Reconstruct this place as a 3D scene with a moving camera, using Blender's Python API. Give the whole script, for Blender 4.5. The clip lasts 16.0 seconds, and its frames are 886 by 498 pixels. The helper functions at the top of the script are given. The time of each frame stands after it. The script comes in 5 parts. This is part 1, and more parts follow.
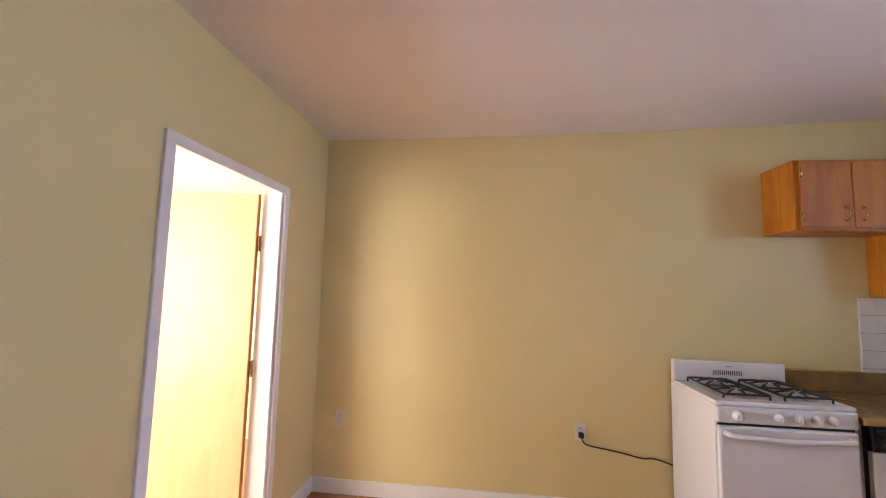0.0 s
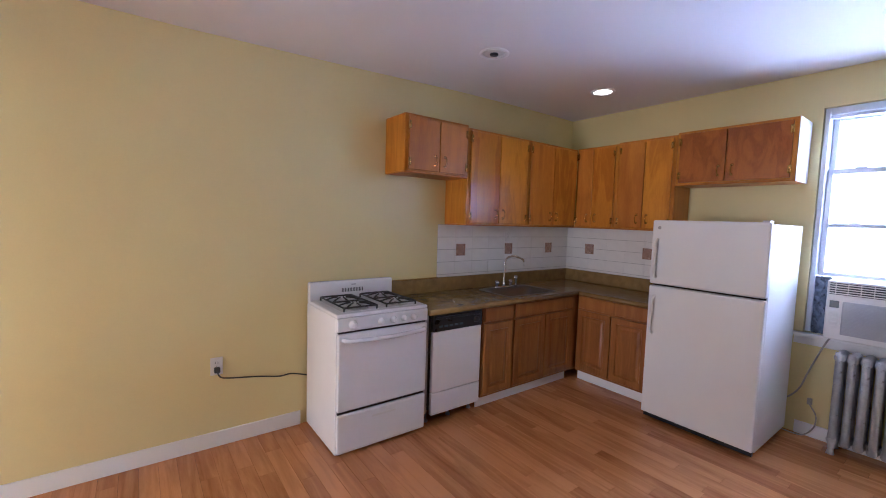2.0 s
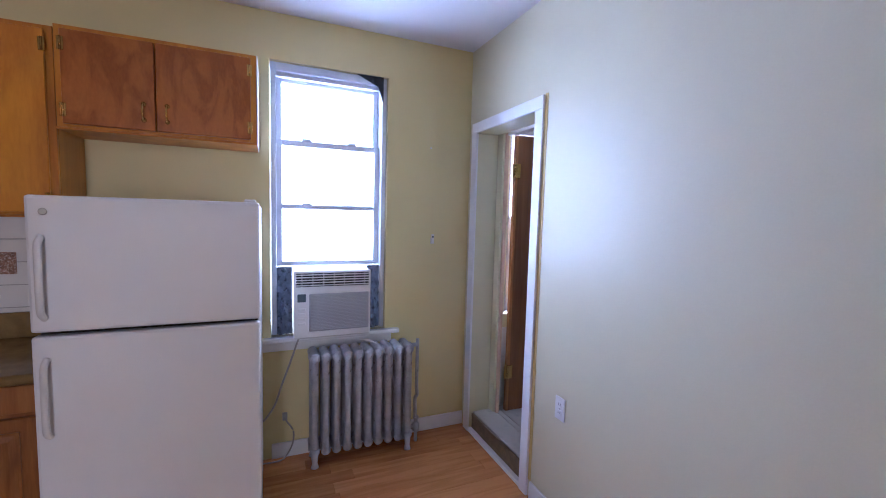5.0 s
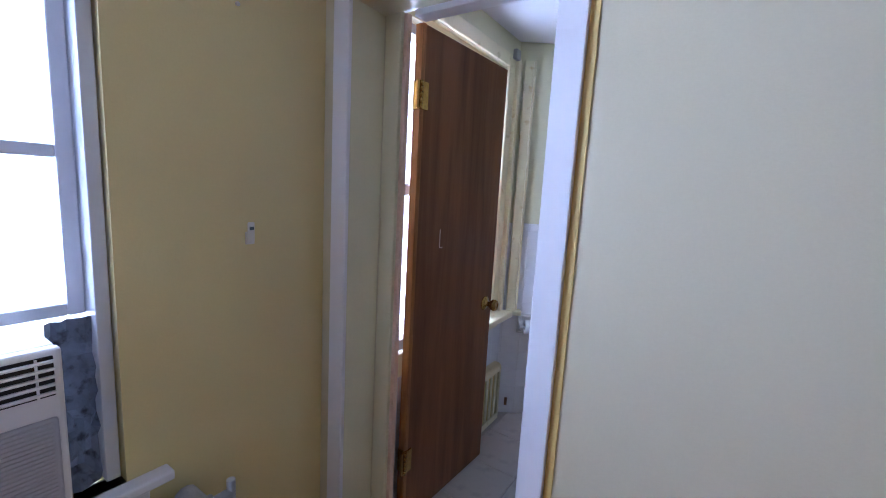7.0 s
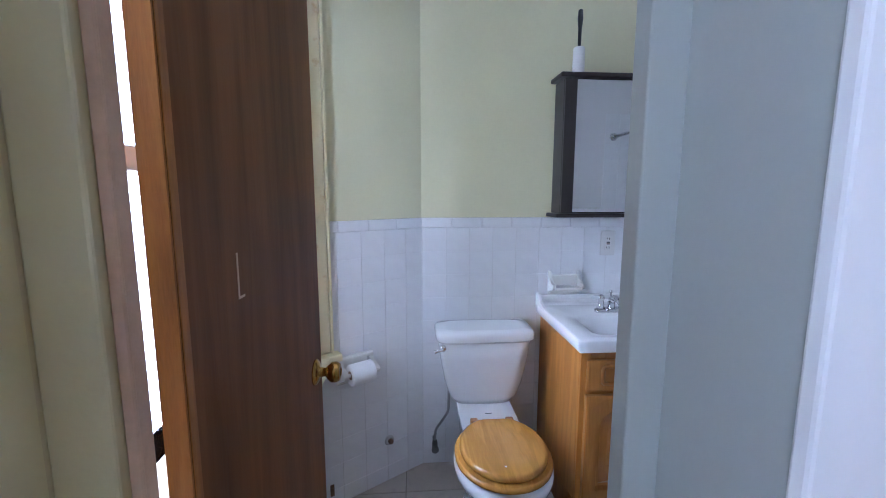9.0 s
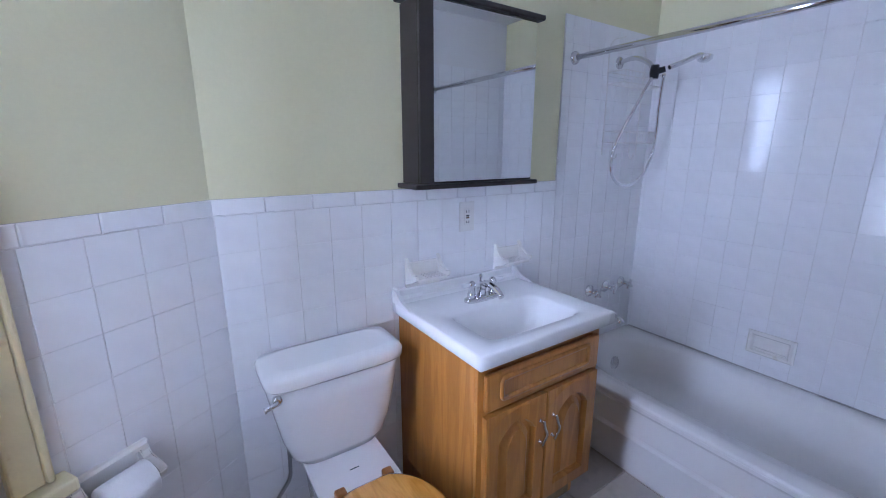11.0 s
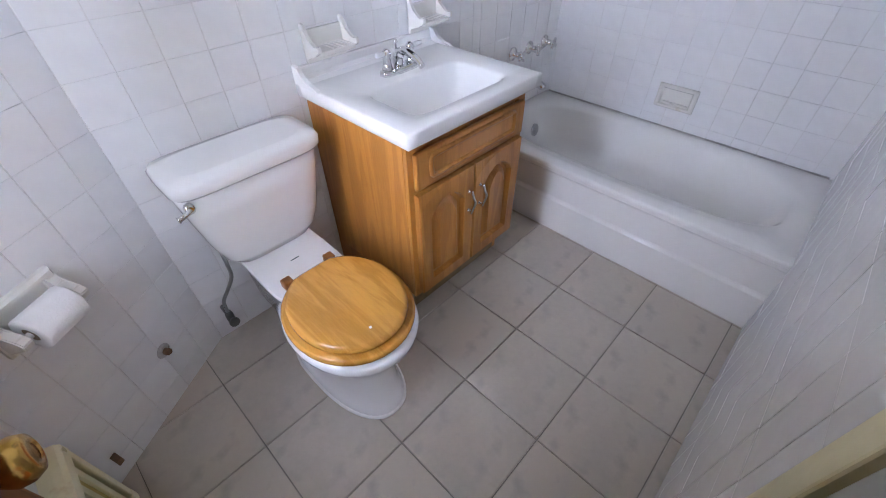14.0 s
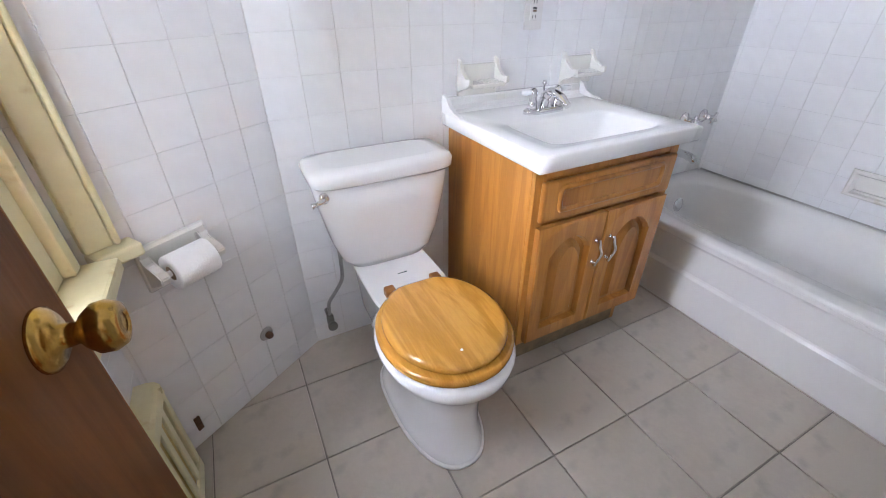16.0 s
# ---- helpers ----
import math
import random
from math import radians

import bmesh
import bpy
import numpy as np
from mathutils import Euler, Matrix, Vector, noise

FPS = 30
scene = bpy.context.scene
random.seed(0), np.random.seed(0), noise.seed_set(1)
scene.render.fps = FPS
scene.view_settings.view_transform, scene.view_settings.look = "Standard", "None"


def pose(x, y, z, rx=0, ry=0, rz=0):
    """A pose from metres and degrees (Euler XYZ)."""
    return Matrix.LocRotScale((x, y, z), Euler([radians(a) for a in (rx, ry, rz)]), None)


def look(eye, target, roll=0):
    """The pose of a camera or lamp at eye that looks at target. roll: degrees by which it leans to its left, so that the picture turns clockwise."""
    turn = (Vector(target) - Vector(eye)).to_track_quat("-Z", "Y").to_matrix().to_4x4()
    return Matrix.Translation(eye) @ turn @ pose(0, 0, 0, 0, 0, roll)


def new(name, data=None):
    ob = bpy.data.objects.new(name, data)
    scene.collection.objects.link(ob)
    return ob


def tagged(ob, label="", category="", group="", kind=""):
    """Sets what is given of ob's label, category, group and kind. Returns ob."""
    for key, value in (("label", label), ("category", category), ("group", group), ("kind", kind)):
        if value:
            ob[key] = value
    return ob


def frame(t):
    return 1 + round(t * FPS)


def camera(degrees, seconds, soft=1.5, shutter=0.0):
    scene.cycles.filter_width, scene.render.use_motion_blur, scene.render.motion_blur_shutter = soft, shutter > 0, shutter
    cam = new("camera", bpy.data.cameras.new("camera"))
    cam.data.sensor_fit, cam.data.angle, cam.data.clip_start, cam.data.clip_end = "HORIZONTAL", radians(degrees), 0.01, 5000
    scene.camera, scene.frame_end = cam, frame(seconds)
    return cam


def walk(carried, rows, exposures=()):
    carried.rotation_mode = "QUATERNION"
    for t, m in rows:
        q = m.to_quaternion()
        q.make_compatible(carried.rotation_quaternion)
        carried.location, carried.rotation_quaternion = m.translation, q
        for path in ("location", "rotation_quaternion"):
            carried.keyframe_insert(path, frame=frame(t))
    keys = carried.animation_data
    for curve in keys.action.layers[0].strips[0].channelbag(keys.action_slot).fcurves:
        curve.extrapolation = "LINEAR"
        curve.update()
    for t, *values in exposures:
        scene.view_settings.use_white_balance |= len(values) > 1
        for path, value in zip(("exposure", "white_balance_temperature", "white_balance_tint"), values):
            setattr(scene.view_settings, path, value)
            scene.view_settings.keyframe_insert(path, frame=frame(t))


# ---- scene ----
cam = camera(94.6, 16.0, 1.0)
PATH = [
    (0, (-4.357, 0.511, 1.539), (-4.597, 2.488, 1.724), 1.4),
    (0.5, (-4.405, 0.499, 1.572), (-4.36, 2.492, 1.742), 1.0),
    (1, (-4.297, 0.505, 1.608), (-3.824, 2.443, 1.744), 1.0),
    (1.5, (-4.222, 0.477, 1.577), (-3.395, 2.298, 1.588), 1.5),
    (1.8, (-4.148, 0.509, 1.587), (-3.076, 2.194, 1.474), 1.6),
    (2, (-4.136, 0.544, 1.585), (-2.94, 2.14, 1.44), 1.8),
    (2.5, (-4.009, 0.672, 1.584), (-2.461, 1.929, 1.427), 2.0),
    (3, (-3.863, 0.819, 1.599), (-2.026, 1.594, 1.446), 2.0),
    (3.5, (-3.683, 1.031, 1.611), (-1.706, 1.291, 1.456), 2.1),
    (4, (-3.442, 1.212, 1.592), (-1.458, 1.008, 1.443), 2.0),
    (4.5, (-3.106, 1.34, 1.591), (-1.185, 0.803, 1.445), 1.7),
    (5, (-2.743, 1.369, 1.597), (-0.91, 0.585, 1.435), 1.6),
    (5.2, (-2.58, 1.375, 1.612), (-0.807, 0.465, 1.445), 1.5),
    (7.3, (-1.018, 0.933, 1.577), (-0.064, -0.805, 1.315), 2.0),
    (7.5, (-0.924, 0.904, 1.557), (-0.075, -0.891, 1.317), 0.9),
    (8, (-0.671, 0.735, 1.54), (-0.163, -1.184, 1.293), 0.9),
    (8.5, (-0.569, 0.508, 1.538), (-0.415, -1.468, 1.267), 0.9),
    (9, (-0.518, 0.278, 1.526), (-0.671, -1.698, 1.257), 0.1),
    (9.2, (-0.515, 0.212, 1.525), (-0.758, -1.754, 1.246), -0.3),
    (11.3, (-0.468, -0.375, 1.55), (-1.604, -1.918, 0.977), 0.2),
    (11.5, (-0.483, -0.4, 1.55), (-1.608, -1.894, 0.841), 0.3),
    (12, (-0.522, -0.441, 1.557), (-1.655, -1.776, 0.591), 0.1),
    (12.5, (-0.556, -0.45, 1.543), (-1.747, -1.633, 0.455), 0.1),
    (13, (-0.56, -0.447, 1.541), (-1.774, -1.546, 0.391), 0.0),
    (13.5, (-0.534, -0.434, 1.538), (-1.723, -1.508, 0.341), 0.1),
    (14, (-0.499, -0.384, 1.493), (-1.549, -1.405, 0.131), -0.5),
    (14.5, (-0.471, -0.361, 1.428), (-1.434, -1.41, 0.024), -0.5),
    (15, (-0.455, -0.343, 1.377), (-1.286, -1.497, -0.029), -0.6),
    (15.5, (-0.448, -0.339, 1.342), (-1.201, -1.635, 0.017), -0.4),
    (16, (-0.473, -0.371, 1.333), (-1.243, -1.881, 0.271), -0.3),
]
# the clip's camera shifts its exposure and white balance on the way
walk(cam, [(t, look(eye, target, roll)) for t, eye, target, roll in PATH], [
    (0, 0.48, 5200, 24), (1.5, 0.4, 4900, 23), (2.5, 0.33, 4600, 24), (3.5, 0.22, 4550, 25), (5, 0.1, 4500, 25),
    (7.5, -0.4, 4800, 22), (8, -0.4, 4850, 22), (8.5, -0.28, 4880, 18), (9, -0.33, 4930, 16), (9.2, -0.33, 4940, 17), (11.5, -0.24, 4980, 21), (12.5, -0.12, 5120, 21), (13.5, 0.05, 5450, 19), (14.5, 0.18, 5880, 17), (16, 0.38, 5980, 15)])

# ---- light ----
world = bpy.data.worlds.new("sky")
scene.world = world
world.use_nodes = True
wn = world.node_tree
sky = wn.nodes.new("ShaderNodeTexSky")
sky.sky_type, sky.sun_disc, sky.sun_elevation, sky.sun_rotation = "NISHITA", False, radians(40), radians(200)
wn.links.new(sky.outputs[0], wn.nodes["Background"].inputs[0])
wn.nodes["Background"].inputs[1].default_value = 0.12


def window_light(name, x, y0, y1, z0, z1, power, colour):
    """Daylight of a window: a lamp for the patch of sky before it, facing west into the room."""
    lamp = bpy.data.lights.new(name, "AREA")
    lamp.shape, lamp.size, lamp.size_y, lamp.energy, lamp.color = "RECTANGLE", z1 - z0, y1 - y0, power, colour
    ob = new(name, lamp)
    ob.matrix_basis = pose(x, (y0 + y1) / 2, (z0 + z1) / 2, 0, 90, 0)
    return ob


window_light("daylight_kitchen", 0.5, 0.05, 1.75, 0.9, 2.9, 160, (0.8, 0.86, 1.0))
window_light("daylight_bathroom", 0.6, -2.6, -0.62, 0.5, 3.0, 290, (0.84, 0.88, 1.0))
# bright next room: two added lamps, windows unseen; the west one fills the kitchen
window_light("daylight_next_room_south", 0.0, 0.0, 1.5, 0.0, 1.6, 65, (1.0, 0.86, 0.62)).matrix_basis = pose(-7.2, 0.8, 1.35, 90, 0, 0)
window_light("fill_next_room_west", 0.0, 0.0, 1.4, 0.0, 1.8, 130, (1.0, 0.88, 0.7)).matrix_basis = pose(-8.3, 2.2, 1.2, 0, -90, 0)
for name, x, y in (("downlight_bulb", -0.745, 2.735), ("downlight_bulb", -0.865, 0.88)):
    lamp = bpy.data.lights.new(name, "SPOT")
    lamp.energy, lamp.spot_size, lamp.spot_blend, lamp.shadow_soft_size, lamp.color = 4.5, radians(130), 0.6, 0.06, (1.0, 0.82, 0.6)
    new(name, lamp).matrix_basis = pose(x, y, 2.765)

# ---- materials ----


def base_mat(name, colour, rough=0.5, metal=0.0, coat=0.0):
    m = bpy.data.materials.new(name)
    m.use_nodes = True
    b = m.node_tree.nodes["Principled BSDF"]
    b.inputs["Base Color"].default_value = (*colour, 1)
    b.inputs["Roughness"].default_value = rough
    b.inputs["Metallic"].default_value = metal
    b.inputs["Coat Weight"].default_value = coat
    return m, m.node_tree, b


def surface(name, colour, rough=0.5, metal=0.0, vary=0.06, scale=3.0, fine=60.0, bump=0.02, dirt=None, dirt_at=0.62, coat=0.0, piece=0.0, rough_vary=0.08):
    """A surface with colour drift at two scales, uneven gloss, fine relief and, if given, patches of dirt."""
    m, nt, b = base_mat(name, colour, rough, metal, coat)
    N, L = nt.nodes, nt.links
    tc = N.new("ShaderNodeTexCoord")
    big = N.new("ShaderNodeTexNoise")
    big.inputs["Scale"].default_value, big.inputs["Detail"].default_value = scale, 5
    small = N.new("ShaderNodeTexNoise")
    small.inputs["Scale"].default_value, small.inputs["Detail"].default_value = fine, 3
    for n in (big, small):
        L.new(tc.outputs["Object"], n.inputs["Vector"])
    add = N.new("ShaderNodeMath")
    add.operation = "MULTIPLY_ADD"
    L.new(small.outputs[0], add.inputs[0])
    add.inputs[1].default_value = 0.35
    L.new(big.outputs[0], add.inputs[2])
    value = add.outputs[0]
    if piece:
        info = N.new("ShaderNodeObjectInfo")
        more = N.new("ShaderNodeMath")
        more.operation = "MULTIPLY_ADD"
        L.new(info.outputs["Random"], more.inputs[0])
        more.inputs[1].default_value = piece
        L.new(value, more.inputs[2])
        value = more.outputs[0]
    ramp = N.new("ShaderNodeValToRGB")
    lo, hi = ramp.color_ramp.elements
    lo.position, hi.position = 0.35, 1.0 + piece
    lo.color = (*[max(0, c * (1 - vary)) for c in colour], 1)
    hi.color = (*[min(1, c * (1 + vary)) for c in colour], 1)
    L.new(value, ramp.inputs[0])
    out = ramp.outputs[0]
    if dirt:
        spots = N.new("ShaderNodeTexNoise")
        spots.inputs["Scale"].default_value, spots.inputs["Detail"].default_value = scale * 2.3, 8
        L.new(tc.outputs["Object"], spots.inputs["Vector"])
        cut = N.new("ShaderNodeMapRange")
        cut.inputs[1].default_value, cut.inputs[2].default_value = dirt_at, dirt_at + 0.16
        L.new(spots.outputs[0], cut.inputs[0])
        mix = N.new("ShaderNodeMix")
        mix.data_type = "RGBA"
        L.new(cut.outputs[0], mix.inputs[0])
        L.new(out, mix.inputs[6])
        mix.inputs[7].default_value = (*dirt, 1)
        out = mix.outputs[2]
    L.new(out, b.inputs["Base Color"])
    rr = N.new("ShaderNodeMapRange")
    rr.inputs[3].default_value, rr.inputs[4].default_value = max(0.02, rough - rough_vary), rough + rough_vary
    L.new(big.outputs[0], rr.inputs[0])
    L.new(rr.outputs[0], b.inputs["Roughness"])
    if bump:
        bp = N.new("ShaderNodeBump")
        bp.inputs["Strength"].default_value, bp.inputs["Distance"].default_value = min(1, bump * 8), 0.002
        L.new(small.outputs[0], bp.inputs["Height"])
        L.new(bp.outputs[0], b.inputs["Normal"])
    return m


def wood(name, dark, light, stretch, rough=0.35, scale=5.0, coat=0.15, bump=0.03, contrast=(0.3, 0.72), rings=True, tone_vary=0.22, fine=0.3):
    """Grained wood; stretch scales the three object axes, small along the grain."""
    m, nt, b = base_mat(name, light, rough, 0, coat)
    N, L = nt.nodes, nt.links
    tc, info = N.new("ShaderNodeTexCoord"), N.new("ShaderNodeObjectInfo")
    shift = N.new("ShaderNodeVectorMath")
    shift.operation = "MULTIPLY_ADD"
    L.new(info.outputs["Random"], shift.inputs[0])
    shift.inputs[1].default_value = (17.0, 23.0, 31.0)
    L.new(tc.outputs["Object"], shift.inputs[2])
    mp = N.new("ShaderNodeMapping")
    mp.inputs["Scale"].default_value = stretch
    L.new(shift.outputs[0], mp.inputs[0])
    n1 = N.new("ShaderNodeTexNoise")
    n1.inputs["Scale"].default_value, n1.inputs["Detail"].default_value, n1.inputs["Distortion"].default_value = scale, 4, 1.2
    n2 = N.new("ShaderNodeTexNoise")
    n2.inputs["Scale"].default_value, n2.inputs["Detail"].default_value = scale * 14, 3
    for n in (n1, n2):
        L.new(mp.outputs[0], n.inputs["Vector"])
    value = n1.outputs[0]
    if rings:
        sw = N.new("ShaderNodeMath")
        sw.operation = "MULTIPLY"
        L.new(n1.outputs[0], sw.inputs[0])
        sw.inputs[1].default_value = 26.0
        sn = N.new("ShaderNodeMath")
        sn.operation = "SINE"
        L.new(sw.outputs[0], sn.inputs[0])
        half = N.new("ShaderNodeMath")
        half.operation = "MULTIPLY_ADD"
        L.new(sn.outputs[0], half.inputs[0])
        half.inputs[1].default_value = 0.075
        L.new(n1.outputs[0], half.inputs[2])
        value = half.outputs[0]
    mx = N.new("ShaderNodeMath")
    mx.operation = "MULTIPLY_ADD"
    L.new(n2.outputs[0], mx.inputs[0])
    mx.inputs[1].default_value = fine
    L.new(value, mx.inputs[2])
    tone = N.new("ShaderNodeMath")
    tone.operation = "MULTIPLY_ADD"
    L.new(info.outputs["Random"], tone.inputs[0])
    tone.inputs[1].default_value = tone_vary
    L.new(mx.outputs[0], tone.inputs[2])
    ramp = N.new("ShaderNodeValToRGB")
    lo, hi = ramp.color_ramp.elements
    lo.position, hi.position = contrast[0] + 0.05 + fine / 2, contrast[1] + tone_vary * 0.77 + fine / 2
    lo.color, hi.color = (*dark, 1), (*light, 1)
    L.new(tone.outputs[0], ramp.inputs[0])
    L.new(ramp.outputs[0], b.inputs["Base Color"])
    bp = N.new("ShaderNodeBump")
    bp.inputs["Strength"].default_value, bp.inputs["Distance"].default_value = min(1, bump * 6), 0.001
    L.new(n2.outputs[0], bp.inputs["Height"])
    L.new(bp.outputs[0], b.inputs["Normal"])
    return m


M_PAINT = surface("yellow_wall_paint", (0.68, 0.58, 0.265), 0.46, vary=0.05, scale=1.3, fine=140, bump=0.03, rough_vary=0.05)
# wall paint for the south side, paler and less yellow than the others
M_PAINT_SOUTH = surface("south_wall_paint", (0.62, 0.565, 0.36), 0.4, vary=0.05, scale=1.3, fine=140, bump=0.03, rough_vary=0.05)
M_PAINT_PALE = surface("pale_reveal_paint", (0.68, 0.645, 0.4), 0.36, vary=0.05, scale=2, fine=90, bump=0.03)
M_PATCH = surface("old_wall_paint", (0.62, 0.46, 0.14), 0.5, vary=0.1, scale=2, fine=100, bump=0.02)
M_CEIL = surface("ceiling_paint", (0.74, 0.72, 0.7), 0.7, vary=0.03, scale=1.0, fine=120, bump=0.03)
M_TRIM = surface("white_trim_paint", (0.78, 0.77, 0.75), 0.34, vary=0.02, scale=3, fine=70, bump=0.008, rough_vary=0.03)
# darkened grey-green: the shade on the west reveal is put into this colour
M_JAMB_SHADE = surface("shaded_grey_green_jamb", (0.4, 0.415, 0.37), 0.4, vary=0.03, scale=2, fine=90, bump=0.01)
M_CREAM = surface("cream_trim_paint", (0.74, 0.68, 0.42), 0.3, vary=0.08, scale=8, fine=60, bump=0.05, dirt=(0.56, 0.42, 0.18), dirt_at=0.62)
M_BARE = surface("bare_jamb_wood", (0.62, 0.44, 0.3), 0.6, vary=0.2, scale=9, fine=80, bump=0.04)
M_GROUT = surface("grey_grout", (0.4, 0.38, 0.36), 0.9, vary=0.2, scale=20, fine=150, bump=0.03)
M_GROUT_DARK = surface("dirty_floor_grout", (0.24, 0.215, 0.19), 0.9, vary=0.3, scale=14, fine=150, bump=0.03)
M_GROUT_W = surface("pale_wall_grout", (0.74, 0.725, 0.7), 0.8, vary=0.08, scale=14, fine=150, bump=0.03, dirt=(0.42, 0.38, 0.32), dirt_at=0.64)
M_TILE = surface("white_glazed_tile", (0.79, 0.785, 0.775), 0.12, vary=0.04, scale=7, fine=30, bump=0.012, piece=0.3, rough_vary=0.04)
M_TILE_K = surface("white_kitchen_tile", (0.76, 0.74, 0.7), 0.2, vary=0.05, scale=7, fine=30, bump=0.012, piece=0.3)
M_TILE_F = surface("beige_floor_tile", (0.44, 0.392, 0.325), 0.3, vary=0.12, scale=5, fine=60, bump=0.03, piece=0.5, dirt=(0.395, 0.352, 0.298), dirt_at=0.56)
M_DECO = surface("brown_decor_tile", (0.3, 0.17, 0.12), 0.25, vary=0.6, scale=45, fine=120, bump=0.02, dirt=(0.62, 0.5, 0.4), dirt_at=0.5)
M_FLOOR = wood("laminate_plank", (0.255, 0.086, 0.02), (0.57, 0.245, 0.078), (5.0, 5.0, 0.5), 0.26, 3.0, 0.1, 0.015, contrast=(0.2, 0.8), rings=False, tone_vary=0.42, fine=0.18)
M_UNDER = surface("dark_floor_joint", (0.09, 0.05, 0.03), 0.8, vary=0.2)
M_CAB = wood("orange_varnished_plywood", (0.36, 0.115, 0.002), (0.58, 0.235, 0.008), (1.6, 1.6, 0.35), 0.3, 4.0, 0.08, 0.02)
M_CAB_FRAME = wood("varnished_frame", (0.34, 0.11, 0.003), (0.54, 0.22, 0.01), (3.0, 3.0, 0.3), 0.3, 5.0, 0.08, 0.02, rings=False)
M_CAB_RED = wood("reddish_veneer", (0.32, 0.1, 0.003), (0.52, 0.195, 0.01), (2.2, 2.2, 0.3), 0.4, 4.0, 0.08, 0.02, rings=False)
M_CAB_SWIRL = wood("swirled_veneer", (0.23, 0.06, 0.004), (0.42, 0.135, 0.014), (1.5, 1.5, 0.6), 0.3, 5.0, 0.08, 0.02)
for _m in (M_CAB, M_CAB_FRAME, M_CAB_RED, M_CAB_SWIRL):
    _m.node_tree.nodes["Principled BSDF"].inputs["Specular IOR Level"].default_value = 0.35
M_OAK = wood("oak_cabinet", (0.2, 0.068, 0.009), (0.36, 0.145, 0.028), (3.0, 3.0, 0.25), 0.35, 5.0, 0.05, 0.04, rings=False)
M_VANITY = wood("honey_oak", (0.32, 0.122, 0.018), (0.49, 0.212, 0.04), (3.2, 3.2, 0.28), 0.32, 5.0, 0.2, 0.05)
M_SEAT = wood("honey_oak_seat", (0.34, 0.145, 0.016), (0.56, 0.275, 0.042), (3.0, 0.35, 3.0), 0.25, 5.0, 0.4, 0.03)
M_DOOR = wood("dark_walnut_veneer", (0.08, 0.029, 0.008), (0.21, 0.088, 0.03), (3.0, 3.0, 0.2), 0.55, 4.0, 0.0, 0.05, rings=False, fine=0.2)
M_DOOR.node_tree.nodes["Principled BSDF"].inputs["Specular IOR Level"].default_value = 0.2
M_DOOR_EDGE = wood("stained_door_edge", (0.2, 0.065, 0.007), (0.38, 0.15, 0.022), (5.0, 5.0, 0.6), 0.5, 5.0, 0.0, 0.05, rings=False)
M_BIRCH = wood("birch_door", (0.6, 0.4, 0.18), (0.68, 0.47, 0.22), (2.0, 2.0, 0.5), 0.4, 4.0, 0.1, 0.03)
M_COUNTER = surface("brown_laminate", (0.26, 0.168, 0.058), 0.2, vary=0.25, scale=14, fine=220, bump=0.01, rough_vary=0.05)
M_ENAMEL = surface("white_enamel", (0.78, 0.77, 0.76), 0.2, vary=0.03, scale=4, fine=40, bump=0.008, rough_vary=0.05)
M_FRIDGE = surface("white_textured_fridge", (0.76, 0.75, 0.74), 0.32, vary=0.03, scale=3, fine=260, bump=0.05)
M_PLASTIC = surface("white_plastic", (0.7, 0.68, 0.64), 0.4, vary=0.04, scale=9, fine=90, bump=0.01)
M_BLACK = surface("black_plastic", (0.012, 0.012, 0.013), 0.3, vary=0.3, scale=9, fine=90, bump=0.01)
M_NEAR_BLACK = surface("dark_gap", (0.02, 0.018, 0.016), 0.8, vary=0.3)
M_IRON = surface("black_cast_iron", (0.02, 0.02, 0.021), 0.55, vary=0.3, scale=20, fine=150, bump=0.06)
M_BURNER = surface("burner_aluminium", (0.5, 0.49, 0.47), 0.45, 0.9, vary=0.2, scale=20, fine=100, bump=0.03, dirt=(0.1, 0.07, 0.04), dirt_at=0.55)
M_STEEL = surface("brushed_steel", (0.4, 0.39, 0.38), 0.3, 1.0, vary=0.1, scale=9, fine=200, bump=0.02)
M_SINK = surface("dull_sink_steel", (0.2, 0.195, 0.185), 0.34, 1.0, vary=0.12, scale=9, fine=200, bump=0.02)
M_CHROME = surface("chrome", (0.75, 0.75, 0.76), 0.09, 1.0, vary=0.05, bump=0.0, rough_vary=0.04)
M_BRASS = surface("aged_brass", (0.5, 0.31, 0.08), 0.22, 1.0, vary=0.35, scale=25, fine=120, bump=0.03, dirt=(0.25, 0.14, 0.03), dirt_at=0.58)
M_SILVER = surface("silver_radiator_paint", (0.4, 0.4, 0.415), 0.52, 0.2, vary=0.25, scale=14, fine=120, bump=0.06, dirt=(0.2, 0.18, 0.16), dirt_at=0.62)
M_CERAMIC = surface("white_ceramic", (0.82, 0.82, 0.81), 0.1, vary=0.02, scale=3, fine=30, bump=0.004, coat=0.3, rough_vary=0.03)
M_CERAMIC_OLD = surface("aged_ceramic", (0.78, 0.76, 0.7), 0.16, vary=0.05, scale=6, fine=40, bump=0.01, dirt=(0.62, 0.54, 0.38), dirt_at=0.68)
M_TUB = surface("tub_enamel", (0.8, 0.785, 0.75), 0.1, vary=0.03, scale=3, fine=30, bump=0.006, coat=0.2)
M_MARBLE = surface("cultured_marble", (0.82, 0.81, 0.79), 0.13, vary=0.03, scale=5, fine=30, bump=0.004, coat=0.3)
M_ESPRESSO = surface("espresso_wood", (0.022, 0.016, 0.013), 0.4, vary=0.3, scale=12, fine=80, bump=0.03)
M_PAPER = surface("tissue_paper", (0.82, 0.81, 0.79), 0.95, vary=0.03, scale=30, fine=200, bump=0.05)
